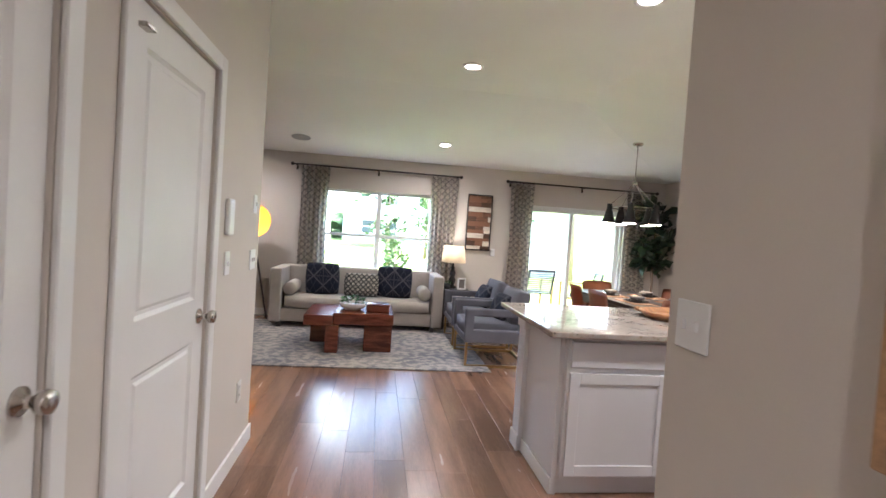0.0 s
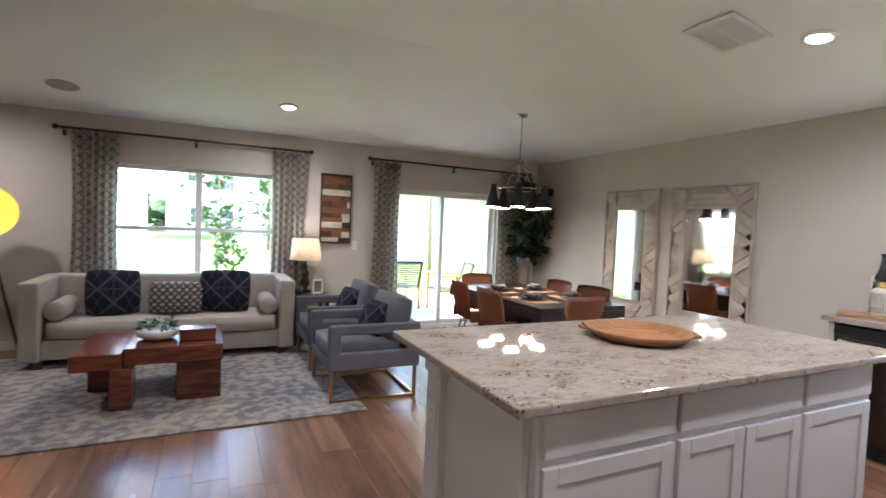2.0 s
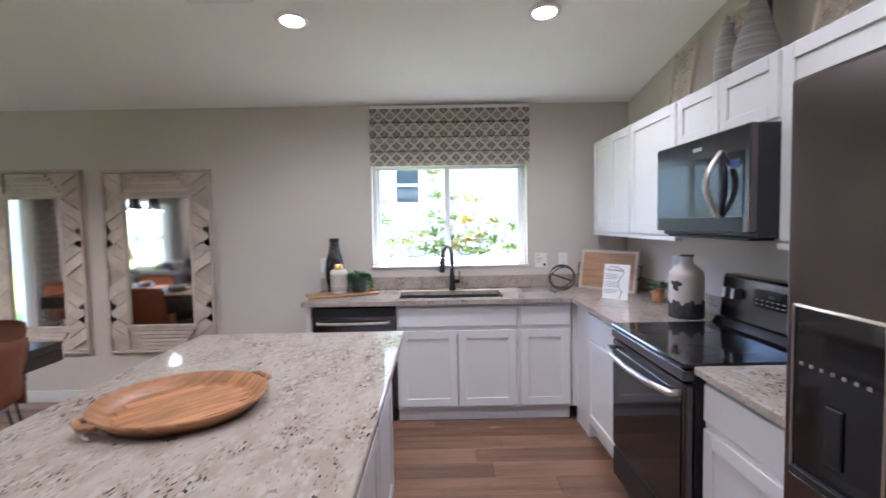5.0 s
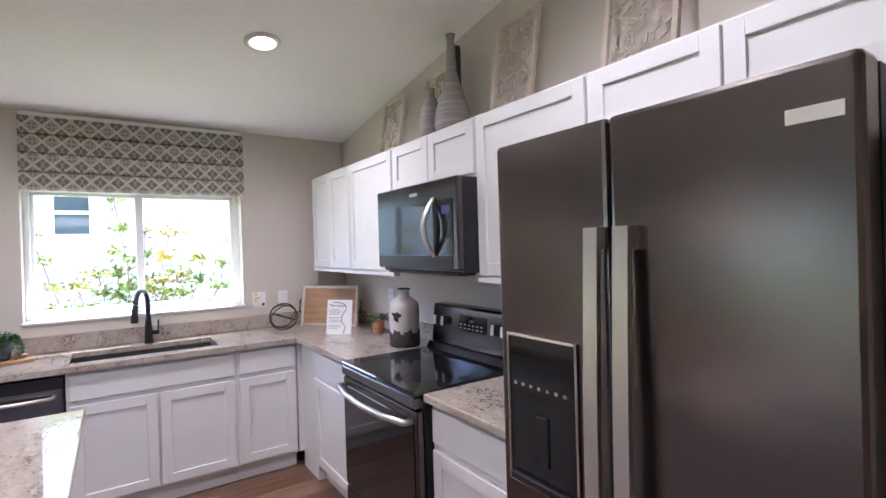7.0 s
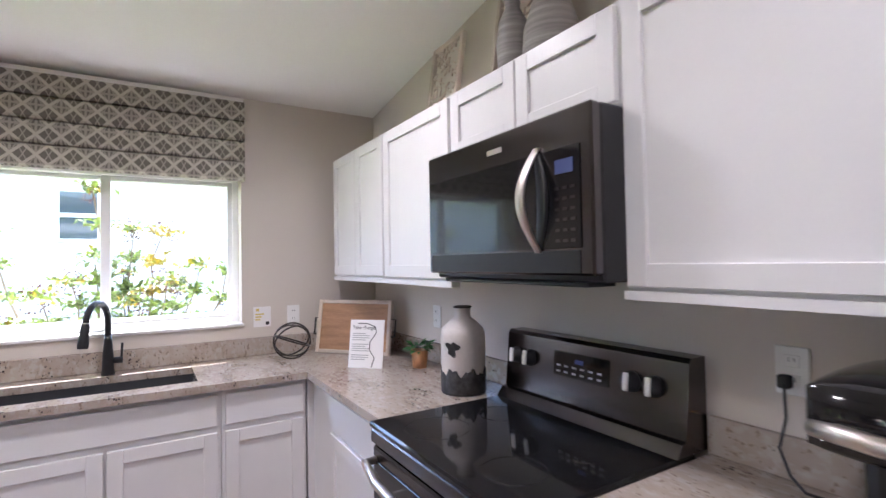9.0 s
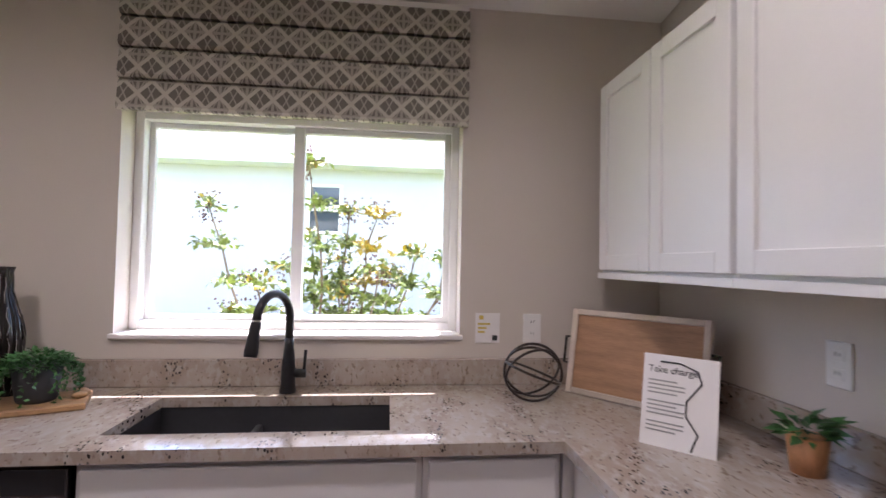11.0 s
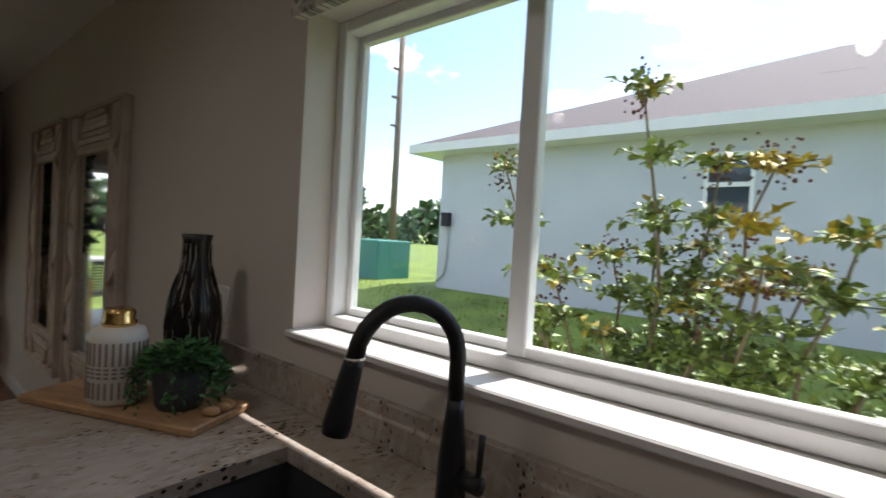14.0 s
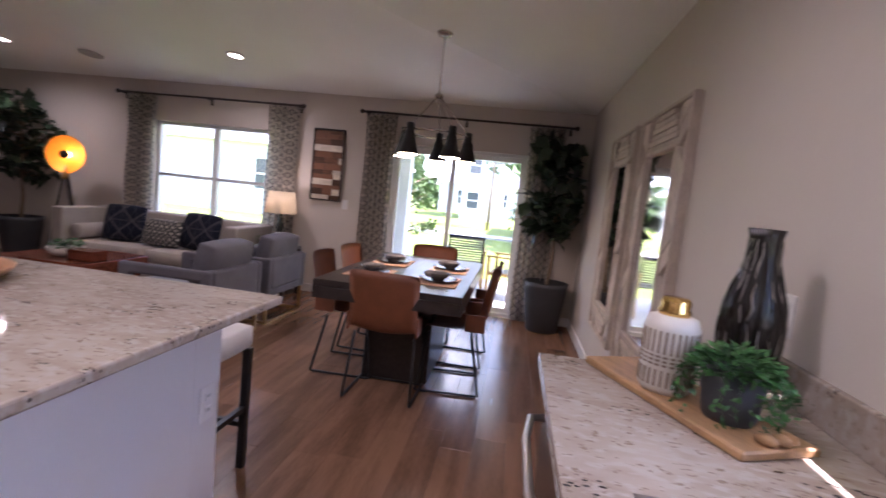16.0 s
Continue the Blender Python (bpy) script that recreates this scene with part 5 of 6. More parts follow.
def herb(parent, cx, cy, cz, r, n, seed, material, size, up=0.8, fall=0.0):
    rng = random.Random(seed)
    bm = bmesh.new()
    for i in range(n):
        a, q = rng.uniform(0, 6.283), r * math.sqrt(rng.random())
        c = Vector((cx + q * math.cos(a), cy + q * math.sin(a), cz + rng.uniform(0, r * up) * (1 - 0.5 * q / r)))
        leaf_fan(bm, c, Vector((math.cos(a), math.sin(a), rng.uniform(-0.2, 0.9))), Vector((0, 0, 1)) + rand_dir(rng) * 0.5, size * rng.uniform(0.6, 1.3), rng)
    strands = int(fall * 40)
    for i in range(strands):
        a = rng.uniform(0, 6.283)
        L = rng.uniform(0.04, 0.13)
        for k in range(12):
            f = k / 11
            c = Vector((cx + (r * 0.95 + 0.035 * math.sin(f * 2)) * math.cos(a), cy + (r * 0.95 + 0.035 * math.sin(f * 2)) * math.sin(a), cz + 0.02 - L * f))
            leaf_fan(bm, c, rand_dir(rng), rand_dir(rng), size * 0.8, rng)
    return part("foliage", bm, material, parent)


bw = thing("planter_bowl", 1.21, 6.46, 0.441, 0, "white bowl of green succulents on coffee table", "planter")
lat("bowl", [(0, 0), (0.09, 0.0), (0.14, 0.03), (0.155, 0.075), (0.148, 0.078), (0.13, 0.06), (0, 0.055)], CERW, bw)
herb(bw, 0, 0, 0.07, 0.12, 130, 3, HERB, 0.055, 0.9)
bk = thing("tray_box", 1.50, 6.40, 0.441, 0, "low reddish wooden box on coffee table", "box")
bx("box_body", (-0.13, 0.13, -0.09, 0.09, 0, 0.09, 0.004), RED, bk)


def armchair(x, y):
    c = thing("armchair", x, y, 0.0, -90, "grey velvet armchair on brass sled frame", "armchair", "armchairs facing the coffee table")
    for s in (-1, 1):
        bm = bmesh.new()
        box(bm, s * 0.355 - 0.03, s * 0.355 + 0.03, -0.38, -0.28, 0.28, 0.62, 0.015)
        box(bm, s * 0.355 - 0.03, s * 0.355 + 0.03, 0.30, 0.38, 0.28, 0.62, 0.015)
        box(bm, s * 0.355 - 0.031, s * 0.355 + 0.031, -0.378, 0.378, 0.54, 0.622, 0.018)
        box(bm, s * 0.355 - 0.031, s * 0.355 + 0.031, -0.378, 0.378, 0.26, 0.40, 0.015)
        part("armrest", bm, VELVET, c)
        bm = bmesh.new()
        for q in ((-0.36, -0.335, 0.0, 0.27), (0.335, 0.36, 0.0, 0.27)):
            box(bm, s * 0.355 - 0.0125, s * 0.355 + 0.0125, q[0], q[1], q[2] + 0.015, q[3])
        box(bm, s * 0.355 - 0.0125, s * 0.355 + 0.0125, -0.36, 0.36, 0.0, 0.025)
        part("leg_frame", bm, BRASS, c, "brushed brass sled leg")
    bx("seat_base", (-0.325, 0.325, -0.37, 0.37, 0.26, 0.33, 0.01), VELVET, c)
    bx("stretcher", (-0.343, 0.343, 0.335, 0.36, 0.0, 0.025), BRASS, c)
    bm = bmesh.new()
    cushion(bm, 0, -0.06, 0.395, 0.64, 0.62, 0.15, 0.3)
    part("seat_cushion", bm, VELVET, c, smooth=True)
    bx("backrest", (-0.325, 0.325, 0.28, 0.38, 0.33, 0.62, 0.02), VELVET, c)
    bm = bmesh.new()
    cushion(bm, 0, 0, 0, 0.60, 0.40, 0.20, 0.45, pose(0, 0.24, 0.62, 90 - 12))
    part("back_cushion", bm, VELVET, c, smooth=True)
    p = thing("small_pillow", x + 0.10, y + 0.02, 0.46, -80, "navy patterned pillow on grey armchair", "pillow", "armchair pillows")
    bm = bmesh.new()
    cushion(bm, 0, 0, 0, 0.38, 0.30, 0.14, 0.85, pose(0, 0, 0.14, 90 - 22))
    part("cover", bm, NAVY, p, smooth=True)


armchair(2.79, 6.12)
armchair(2.79, 7.02)

st = thing("side_table", 2.62, 7.86, 0, 0, "black open side table between sofa and armchairs", "side table")
bx("top", (-0.2, 0.2, -0.22, 0.2, 0.56, 0.59, 0.004), DARKW, st)
bx("shelf", (-0.19, 0.19, -0.21, 0.19, 0.2, 0.22, 0.003), DARKW, st)
for sx in (-0.18, 0.18):
    for sy in (-0.2, 0.18):
        bx("leg", (sx - 0.02, sx + 0.02, sy - 0.02, sy + 0.02, 0, 0.56), DARKW, st)
tl = thing("table_lamp", 2.585, 7.92, 0.59, 0, "black turned table lamp with cream linen shade", "lamp")
lat("base", [(0, 0), (0.065, 0), (0.065, 0.02), (0.03, 0.04), (0.05, 0.08), (0.055, 0.13), (0.03, 0.17), (0.045, 0.20), (0.045, 0.24), (0.022, 0.27), (0.03, 0.30), (0.012, 0.33), (0.012, 0.40), (0, 0.40)], BLACK, tl)
bm = bmesh.new()
lathe(bm, [(0.185, 0.38), (0.15, 0.63), (0.147, 0.63), (0.182, 0.38)], seg=36)
part("shade", bm, LINEN, tl, "tapered cream linen shade", smooth=True)
bm = bmesh.new()
bmesh.ops.create_icosphere(bm, subdivisions=2, radius=0.04, matrix=Matrix.Translation((0, 0, 0.48)))
part("bulb", bm, BULBS, tl)
tll = bpy.data.lights.new("table_lamp_light", "POINT")
tll.energy, tll.color, tll.shadow_soft_size = 0.5, (1, 0.85, 0.7), 0.05
new("table_lamp_light", tll).matrix_world = pose(2.585, 7.92, 1.15)
pf = thing("photo_frame", 2.70, 7.72, 0.59, 12, "white photo frame standing on side table", "photo frame")
bm = bmesh.new()
sash_rect(bm, "x", 0, 0.015, -0.065, 0.065, 0, 0.17, 0.022)
part("frame", bm, OUTLET, pf)
bx("print", (-0.043, 0.043, 0.006, 0.01, 0.022, 0.148), NAPKIN, pf)
sp2 = thing("potted_plant", 2.49, 7.74, 0.59, 0, "small dark pot of green herbs on side table", "plant")
lat("pot", [(0, 0), (0.04, 0), (0.05, 0.08), (0.044, 0.08), (0, 0.07)], POTG, sp2)
herb(sp2, 0, 0, 0.075, 0.06, 60, 8, HERB, 0.03)

fl = thing("floor_lamp", -0.30, 7.88, 0, 0, "dark wooden tripod floor lamp with gold-lined dish", "lamp")
for px, py in ((-0.22, -0.05), (0.24, 0.06), (-0.02, 0.22)):
    tub("leg", [(px, py, 0), (px * 0.12, py * 0.12, 1.12)], [0.012, 0.016], DARKW, fl)
lat("collar", [(0, 1.08), (0.04, 1.08), (0.04, 1.14), (0.015, 1.17), (0.012, 1.26), (0, 1.26)], BRASS, fl)
face = look((-0.0, 0.0, 1.39), (0.85, -3.2, 1.34))
bm = bmesh.new()
lathe(bm, [(0.0, 0.10), (0.10, 0.09), (0.20, 0.05), (0.27, -0.02), (0.272, -0.022), (0.276, -0.018), (0.205, 0.06), (0.10, 0.105), (0.0, 0.115)], seg=40)
dsh = part("dish", bm, GOLDLEAF, fl, "round dish lined in glowing gold leaf", smooth=True)
dsh.matrix_basis = face @ Matrix.Diagonal((0.86, 0.86, 0.86, 1))
bm = bmesh.new()
bmesh.ops.create_icosphere(bm, subdivisions=2, radius=0.045, matrix=Matrix.Translation((0, 0, 0.0)))
blb = part("bulb", bm, BULBO, fl, "amber filament bulb")
blb.matrix_basis = face @ Matrix.Translation((0, 0, 0.02))
cap = lat("bulb_cap", [(0, -0.055), (0.05, -0.05), (0.052, -0.02), (0.0, -0.018)], BLACK, fl, "black cap before the bulb")
cap.matrix_basis = face
fll = bpy.data.lights.new("floor_lamp_light", "POINT")
fll.energy, fll.color, fll.shadow_soft_size = 1.6, (1, 0.6, 0.2), 0.03
new("floor_lamp_light", fll).matrix_world = Matrix.Translation((-0.30, 7.88, 0)) @ face @ Matrix.Translation((0, 0, -0.012))

pf2 = thing("leather_pouf", -0.18, 5.62, 0.0, 0, "cognac brown leather ottoman on the rug", "ottoman")
lat("body", [(0, 0.015), (0.34, 0.015), (0.42, 0.06), (0.45, 0.2), (0.44, 0.36), (0.38, 0.42), (0.0, 0.44)], LEATHER, pf2, seg=36)
tub("welt", [(0.41 * math.cos(a * math.pi / 20), 0.41 * math.sin(a * math.pi / 20), 0.398) for a in range(40)], 0.008, LEATHER, pf2, closed=True, seg=6)
cs = thing("media_console", -1.75, 6.2, 0.0, 0, "dark espresso low media console by living room wall", "console")
bx("case", (-0.25, 0.22, -0.8, 0.8, 0.08, 0.62, 0.005), DARKW, cs)
bx("top", (-0.26, 0.24, -0.82, 0.82, 0.62, 0.65, 0.004), DARKW, cs)
for i in range(4):
    bx("door", (0.2205, 0.236, -0.79 + i * 0.395, -0.405 + i * 0.395, 0.1, 0.6, 0.003), DARKW, cs)
bx("plinth", (-0.24, 0.19, -0.78, 0.78, 0, 0.08), DARKW, cs)


def fig_tree(x, y, seed, h, r, zl, label, lean=0.0):
    rng = random.Random(seed)
    t = thing("fig_tree", x, y, 0, 0, label, "plant", "indoor fig trees")
    lat("pot", [(0, 0), (0.165, 0), (0.175, 0.02), (0.235, 0.50), (0.245, 0.55), (0.228, 0.55), (0.215, 0.48), (0, 0.47)], POTG, t, "tapered charcoal planter", seg=24)
    lat("soil", [(0, 0.475), (0.212, 0.475), (0.212, 0.49), (0, 0.49)], SOIL, t)
    top = Vector((lean, 0.0, h - 0.3))
    tr = [Vector((0, 0, 0.45)), Vector((0.03, 0.0, 0.8)), Vector((lean * 0.5 - 0.01, 0.01, 1.2)), top]
    tub("trunk", tr, [0.022, 0.018, 0.015, 0.008], BARK, t)
    bm, lm = bmesh.new(), bmesh.new()
    for i in range(26):
        f = rng.uniform(0.0, 1.0)
        base = tr[2].lerp(top, max(0, f - 0.25) / 0.75) if f > 0.25 else tr[1].lerp(tr[2], 0.6 + f)
        a = rng.uniform(0, 6.283)
        rr = r * rng.uniform(0.45, 1.05)
        tip = base + Vector((rr * math.cos(a), rr * math.sin(a), rng.uniform(0.0, 0.35)))
        tip.x = min(tip.x, XW - 0.12 - x)
        tip.y = min(tip.y, YB - 0.12 - y)
        tube(lm, [base, base.lerp(tip, 0.5), tip], [0.008, 0.006, 0.004], seg=5)
        for k in range(13):
            c = base.lerp(tip, rng.uniform(0.3, 1.0)) + rand_dir(rng) * 0.07
            d = rand_dir(rng)
            d.z = d.z * 0.6 - 0.1
            s = rng.uniform(0.13, 0.24)
            e = c + d.normalized() * s
            if e.x > XW - 0.04 - x or e.y > YB - 0.04 - y or e.z > ceil_z(x + e.x, y + e.y) - 0.04 or c.z < zl:
                continue
            leaf_fan(bm, c, d, Vector((0, 0, 1)) + rand_dir(rng) * 0.8, s, rng, oval=0.72)
    part("branches", lm, BARK, t)
    part("foliage", bm, LEAF, t)


fig_tree(5.76, 7.93, 2, 2.2, 0.36, 1.02, "tall fiddle-leaf fig in charcoal planter in corner", 0.03)
fig_tree(-0.92, 7.86, 5, 2.25, 0.50, 0.98, "fiddle-leaf fig in black planter behind floor lamp")


# curtains and rods
def curtain(x0, x1, seed, label):
    rng = random.Random(seed)
    t = thing("curtain", (x0 + x1) / 2, YB - 0.085, 0, 0, label, "curtain", "window curtains")
    bm = bmesh.new()
    n, k = 72, 9
    w = x1 - x0
    rows = []
    for j in range(k + 1):
        z = 0.02 + (2.24 - 0.02) * j / k
        row = []
        for i in range(n + 1):
            u = i / n
            amp = 0.026 + 0.008 * math.sin(3 * j + 5 * u)
            row.append(bm.verts.new(((u - 0.5) * w * (1 + 0.05 * math.sin(j * 0.8)), amp * math.sin(u * 2 * math.pi * 6 + 0.25 * math.sin(j)) + 0.01 * math.sin(u * 9 + j), z)))
        rows.append(row)
    for A, C in zip(rows, rows[1:]):
        for i in range(n):
            bm.faces.new((A[i], A[i + 1], C[i + 1], C[i]))
    r = bmesh.ops.solidify(bm, geom=bm.faces[:], thickness=0.003)
    part("cloth", bm, CURTAIN, t, smooth=True)
    for i in range(7):
        bm = bmesh.new()
        tube(bm, [((i / 6 - 0.5) * w * 0.94, 0.024 * math.cos(a * math.pi / 6), 2.262 + 0.024 * math.sin(a * math.pi / 6)) for a in range(12)], 0.003, seg=5, closed=True)
        part("ring", bm, DARKW, t)


for x0, x1, s in ((0.28, 0.68, 1), (2.22, 2.62, 2), (3.47, 3.83, 3), (5.40, 5.78, 4)):
    curtain(x0, x1, s, "grey and cream lattice patterned drape on dark rod")
for x0, x1 in ((0.14, 2.66), (3.40, 5.90)):
    t = thing("curtain_rod", (x0 + x1) / 2, YB - 0.085, 2.27, 0, "dark bronze curtain rod with ball finials", "curtain rod", "curtain rods")
    h = (x1 - x0) / 2
    tub("rod", [(-h, 0, 0), (h, 0, 0)], 0.0135, DARKW, t)
    for s in (-1, 1):
        bm = bmesh.new()
        bmesh.ops.create_icosphere(bm, subdivisions=2, radius=0.028, matrix=Matrix.Translation((s * h, 0, 0)))
        part("finial", bm, DARKW, t, smooth=True)
    for bxx in (-h + 0.06, 0, h - 0.06):
        bx("bracket", (bxx - 0.012, bxx + 0.012, -0.005, 0.085, -0.02, -0.006), DARKW, t)
        bx("bracket_plate", (bxx - 0.015, bxx + 0.015, 0.077, 0.084, -0.075, 0.0), DARKW, t)

art = thing("wood_wall_art", 2.995, YB, 1.60, 0, "framed mosaic of stained and whitewashed wood blocks", "wall art")
bm = bmesh.new()
sash_rect(bm, "x", -0.045, -0.002, -0.195, 0.195, -0.435, 0.435, 0.014)
part("frame", bm, DARKW, art)
bx("backing", (-0.18, 0.18, -0.012, -0.003, -0.42, 0.42), ARTW, art)
rng = random.Random(9)
z = -0.42
while z < 0.41:
    hgt = min(rng.choice((0.045, 0.055, 0.075)), 0.42 - z)
    x = -0.18
    while x < 0.179:
        w = min(rng.uniform(0.12, 0.28), 0.18 - x)
        bx("wood_block", (x, x + w - 0.001, -0.013 - rng.uniform(0.006, 0.024), -0.0125, z, z + hgt - 0.001), ARTL if rng.random() < 0.26 else ARTW, art)
        x += w
    z += hgt


# ---- dining ----
tb = thing("dining_table", 4.60, 6.26, 0, 0, "dark espresso dining table on block pedestal", "dining table")
bx("tabletop", (-0.48, 0.48, -0.88, 0.88, 0.715, 0.76, 0.004), DARKW, tb)
bm = bmesh.new()
for q in ((-0.48, 0.48, -0.88, -0.86), (-0.48, 0.48, 0.86, 0.88), (-0.48, -0.46, -0.86, 0.86), (0.46, 0.48, -0.86, 0.86)):
    box(bm, *q, 0.64, 0.7149)
part("apron", bm, DARKW, tb)
bx("pedestal", (-0.24, 0.24, -0.42, 0.42, 0.0, 0.7149, 0.005), DARKW, tb)

dc = thing("dining_chair", 4.59, 5.62, 0, 180, "cognac leather dining chair on black sled legs", "chair", "chairs round the dining table")
bm = bmesh.new()
rows = []
for k in range(19):
    f = k / 18
    a = max(0.0, (f - 0.5) / 0.5)
    e = min(1.0, a / 0.35)
    e = e * e * (3 - 2 * e)
    y = -0.22 + 0.40 * min(f, 0.5) / 0.5 + 0.045 * math.sin(min(1.0, a / 0.35) * math.pi / 2) + 0.085 * a
    z = 0.455 - 0.012 * math.sin(min(f, 0.5) * 6.28) + 0.41 * a ** 1.25
    w = 0.225 - 0.012 * math.sin(a * 3.14) + (0.008 if k < 18 else -0.006)
    rows.append([bm.verts.new((w * u, y - 0.045 * u * u * e, z + 0.03 * u * u * (1 - e) - (0.012 * u ** 4 if k == 18 else 0.0))) for u in (-1, -0.8, -0.5, 0, 0.5, 0.8, 1)])
for A, C in zip(rows, rows[1:]):
    for i in range(6):
        bm.faces.new((A[i], A[i + 1], C[i + 1], C[i]))
bmesh.ops.solidify(bm, geom=bm.faces[:], thickness=0.03)
part("seat_shell", bm, LEATHER, dc, smooth=True)
for s in (-1, 1):
    tub("sled_leg", [(s * 0.20, 0.13, 0.43), (s * 0.225, 0.22, 0.012), (s * 0.225, 0.2, 0.01), (s * 0.225, -0.2, 0.01), (s * 0.225, -0.22, 0.012), (s * 0.20, -0.16, 0.43)], 0.009, BLACK, dc, seg=8)
tub("cross_bar", [(-0.225, -0.18, 0.01), (0.225, -0.18, 0.01)], 0.008, BLACK, dc, seg=8)
for s in (-1, 1):
    bx("arm_strap", (s * 0.225 - 0.008, s * 0.225 + 0.008, 0.08, 0.22, 0.46, 0.58, 0.003), LEATHER, dc, m=pose(0, 0, 0))
for x, y, rz in ((4.98, 5.95, -84), (4.98, 6.55, -92), (4.21, 5.98, 92), (4.21, 6.56, 86), (4.60, 7.06, 4)):
    copy_thing(dc, pose(x, y, 0, 0, 0, rz))

for x, y in ((4.36, 5.85), (4.36, 6.48), (4.85, 5.85), (4.85, 6.48)):
    pm = thing("placemat", x, y, 0.76, 0, "woven tan placemat on dining table", "placemat", "placemats")
    bx("mat", (-0.15, 0.15, -0.21, 0.21, 0.0005, 0.006, 0.002), WEAVE, pm)
    pt = thing("plate", x, y, 0.766, 0, "dark stoneware dinner plate on placemat", "plate", "dinner plates")
    lat("dish", [(0, 0.0), (0.08, 0.0), (0.135, 0.016), (0.137, 0.019), (0.08, 0.006), (0, 0.006)], PLATE, pt, seg=32)
    bo = thing("bowl", x, y, 0.773, 0, "small grey stoneware bowl on plate", "bowl", "bowls")
    lat("dish", [(0, 0.0), (0.04, 0.0), (0.07, 0.03), (0.078, 0.05), (0.073, 0.05), (0.04, 0.012), (0, 0.01)], PLATE, bo)
    nk = thing("napkin", x + (0.02 if x < 4.6 else -0.02), y, 0.80, 25, "folded grey cloth napkin in bowl", "napkin", "napkins")
    bm = bmesh.new()
    cushion(bm, 0, 0, 0.012, 0.16, 0.09, 0.05, 0.8, n=4)
    part("cloth", bm, NAPKIN, nk, smooth=True)


def wall_mirror(y, w, zc, h):
    t = thing("wall_mirror", XW, y, zc, -90, "tall mirror in bleached carved wood frame", "mirror", "wall mirrors")
    fw = 0.185
    bx("glass", (-w / 2 + fw - 0.01, w / 2 - fw + 0.01, -0.022, -0.012, -h / 2 + fw + 0.05, h / 2 - fw - 0.05), MIRROR, t)
    bx("back_board", (-w / 2 + 0.004, w / 2 - 0.004, -0.011, -0.001, -h / 2 + 0.004, h / 2 - 0.004), BLEACH, t)
    bm = bmesh.new()
    sash_rect(bm, "x", -0.045, -0.0105, -w / 2, w / 2, -h / 2, h / 2, 0.022)
    part("outer_rim", bm, BLEACH, t)
    bm = bmesh.new()
    iw, ih = w / 2 - fw, h / 2 - fw - 0.05
    for q in ((-iw - 0.02, -iw, -ih - 0.02, ih + 0.02), (iw, iw + 0.02, -ih - 0.02, ih + 0.02), (-iw, iw, -ih - 0.02, -ih), (-iw, iw, ih, ih + 0.02)):
        box(bm, q[0], q[1], -0.042, -0.0225, q[2], q[3], 0.003)
    part("inner_rim", bm, BLEACH, t)
    # carved slats in chevrons down the sides and nested bars at top and bottom
    W0, W1, H0, H1 = iw + 0.02, w / 2 - 0.022, ih + 0.02, h / 2 - 0.022
    n = 14
    for s in (-1, 1):
        for k in range(n):
            za, zb = -H1 + 2 * H1 * k / n, -H1 + 2 * H1 * (k + 1) / n
            sl = 0.10 if (k // 3) % 2 == 0 else -0.10
            bm = bmesh.new()
            c = [(W0, za), (W1, za + sl), (W1, zb + sl), (W0, zb)]
            lo = [bm.verts.new((s * a, -0.0115, max(-H1, min(H1, b)))) for a, b in c]
            up = [bm.verts.new((s * (a * 0.98 + (W0 + W1) * 0.01), -0.034 - 0.004 * (k % 2), max(-H1, min(H1, b)) * 0.998 + (0.004 if i < 2 else -0.004))) for i, (a, b) in enumerate(c)]
            if abs(lo[0].co.z - lo[3].co.z) < 0.01 and abs(lo[1].co.z - lo[2].co.z) < 0.01:
                bm.free()
                continue
            bm.faces.new(up)
            for i in range(4):
                bm.faces.new((lo[i], lo[(i + 1) % 4], up[(i + 1) % 4], up[i]))
            part("carved_slat", bm, BLEACH, t)
        for k in range(6):
            zz0 = H0 + (H1 - H0) * k / 6
            wd = W0 - 0.025 * k
            bx("carved_bar", (-wd, wd, -0.034 - 0.004 * (k % 2), -0.0115, min(s * zz0, s * (zz0 + (H1 - H0) / 6 - 0.004)), max(s * zz0, s * (zz0 + (H1 - H0) / 6 - 0.004)), 0.002), BLEACH, t)


wall_mirror(6.325, 0.81, 1.19, 1.54)
wall_mirror(5.305, 0.90, 1.185, 1.53)

# island stool seen past the worktop
sl = thing("counter_stool", 4.04, 4.36, 0, 0, "white boucle counter stool with black legs", "stool")
bm = bmesh.new()
cushion(bm, 0, 0, 0.63, 0.36, 0.36, 0.12, 0.3)
part("seat", bm, BOUCLE, sl, smooth=True)
for sx in (-0.165, 0.165):
    for sy in (-0.145, 0.145):
        bx("leg", (sx - 0.018, sx + 0.018, sy - 0.018, sy + 0.018, 0, 0.58, 0.004), BLACK, sl)
for sy in (-0.145, 0.145):
    bx("foot_rail", (-0.147, 0.147, sy - 0.012, sy + 0.012, 0.2, 0.225), BLACK, sl)
for sx in (-0.165, 0.165):
    bx("foot_rail", (sx - 0.012, sx + 0.012, -0.127, 0.127, 0.28, 0.305), BLACK, sl)

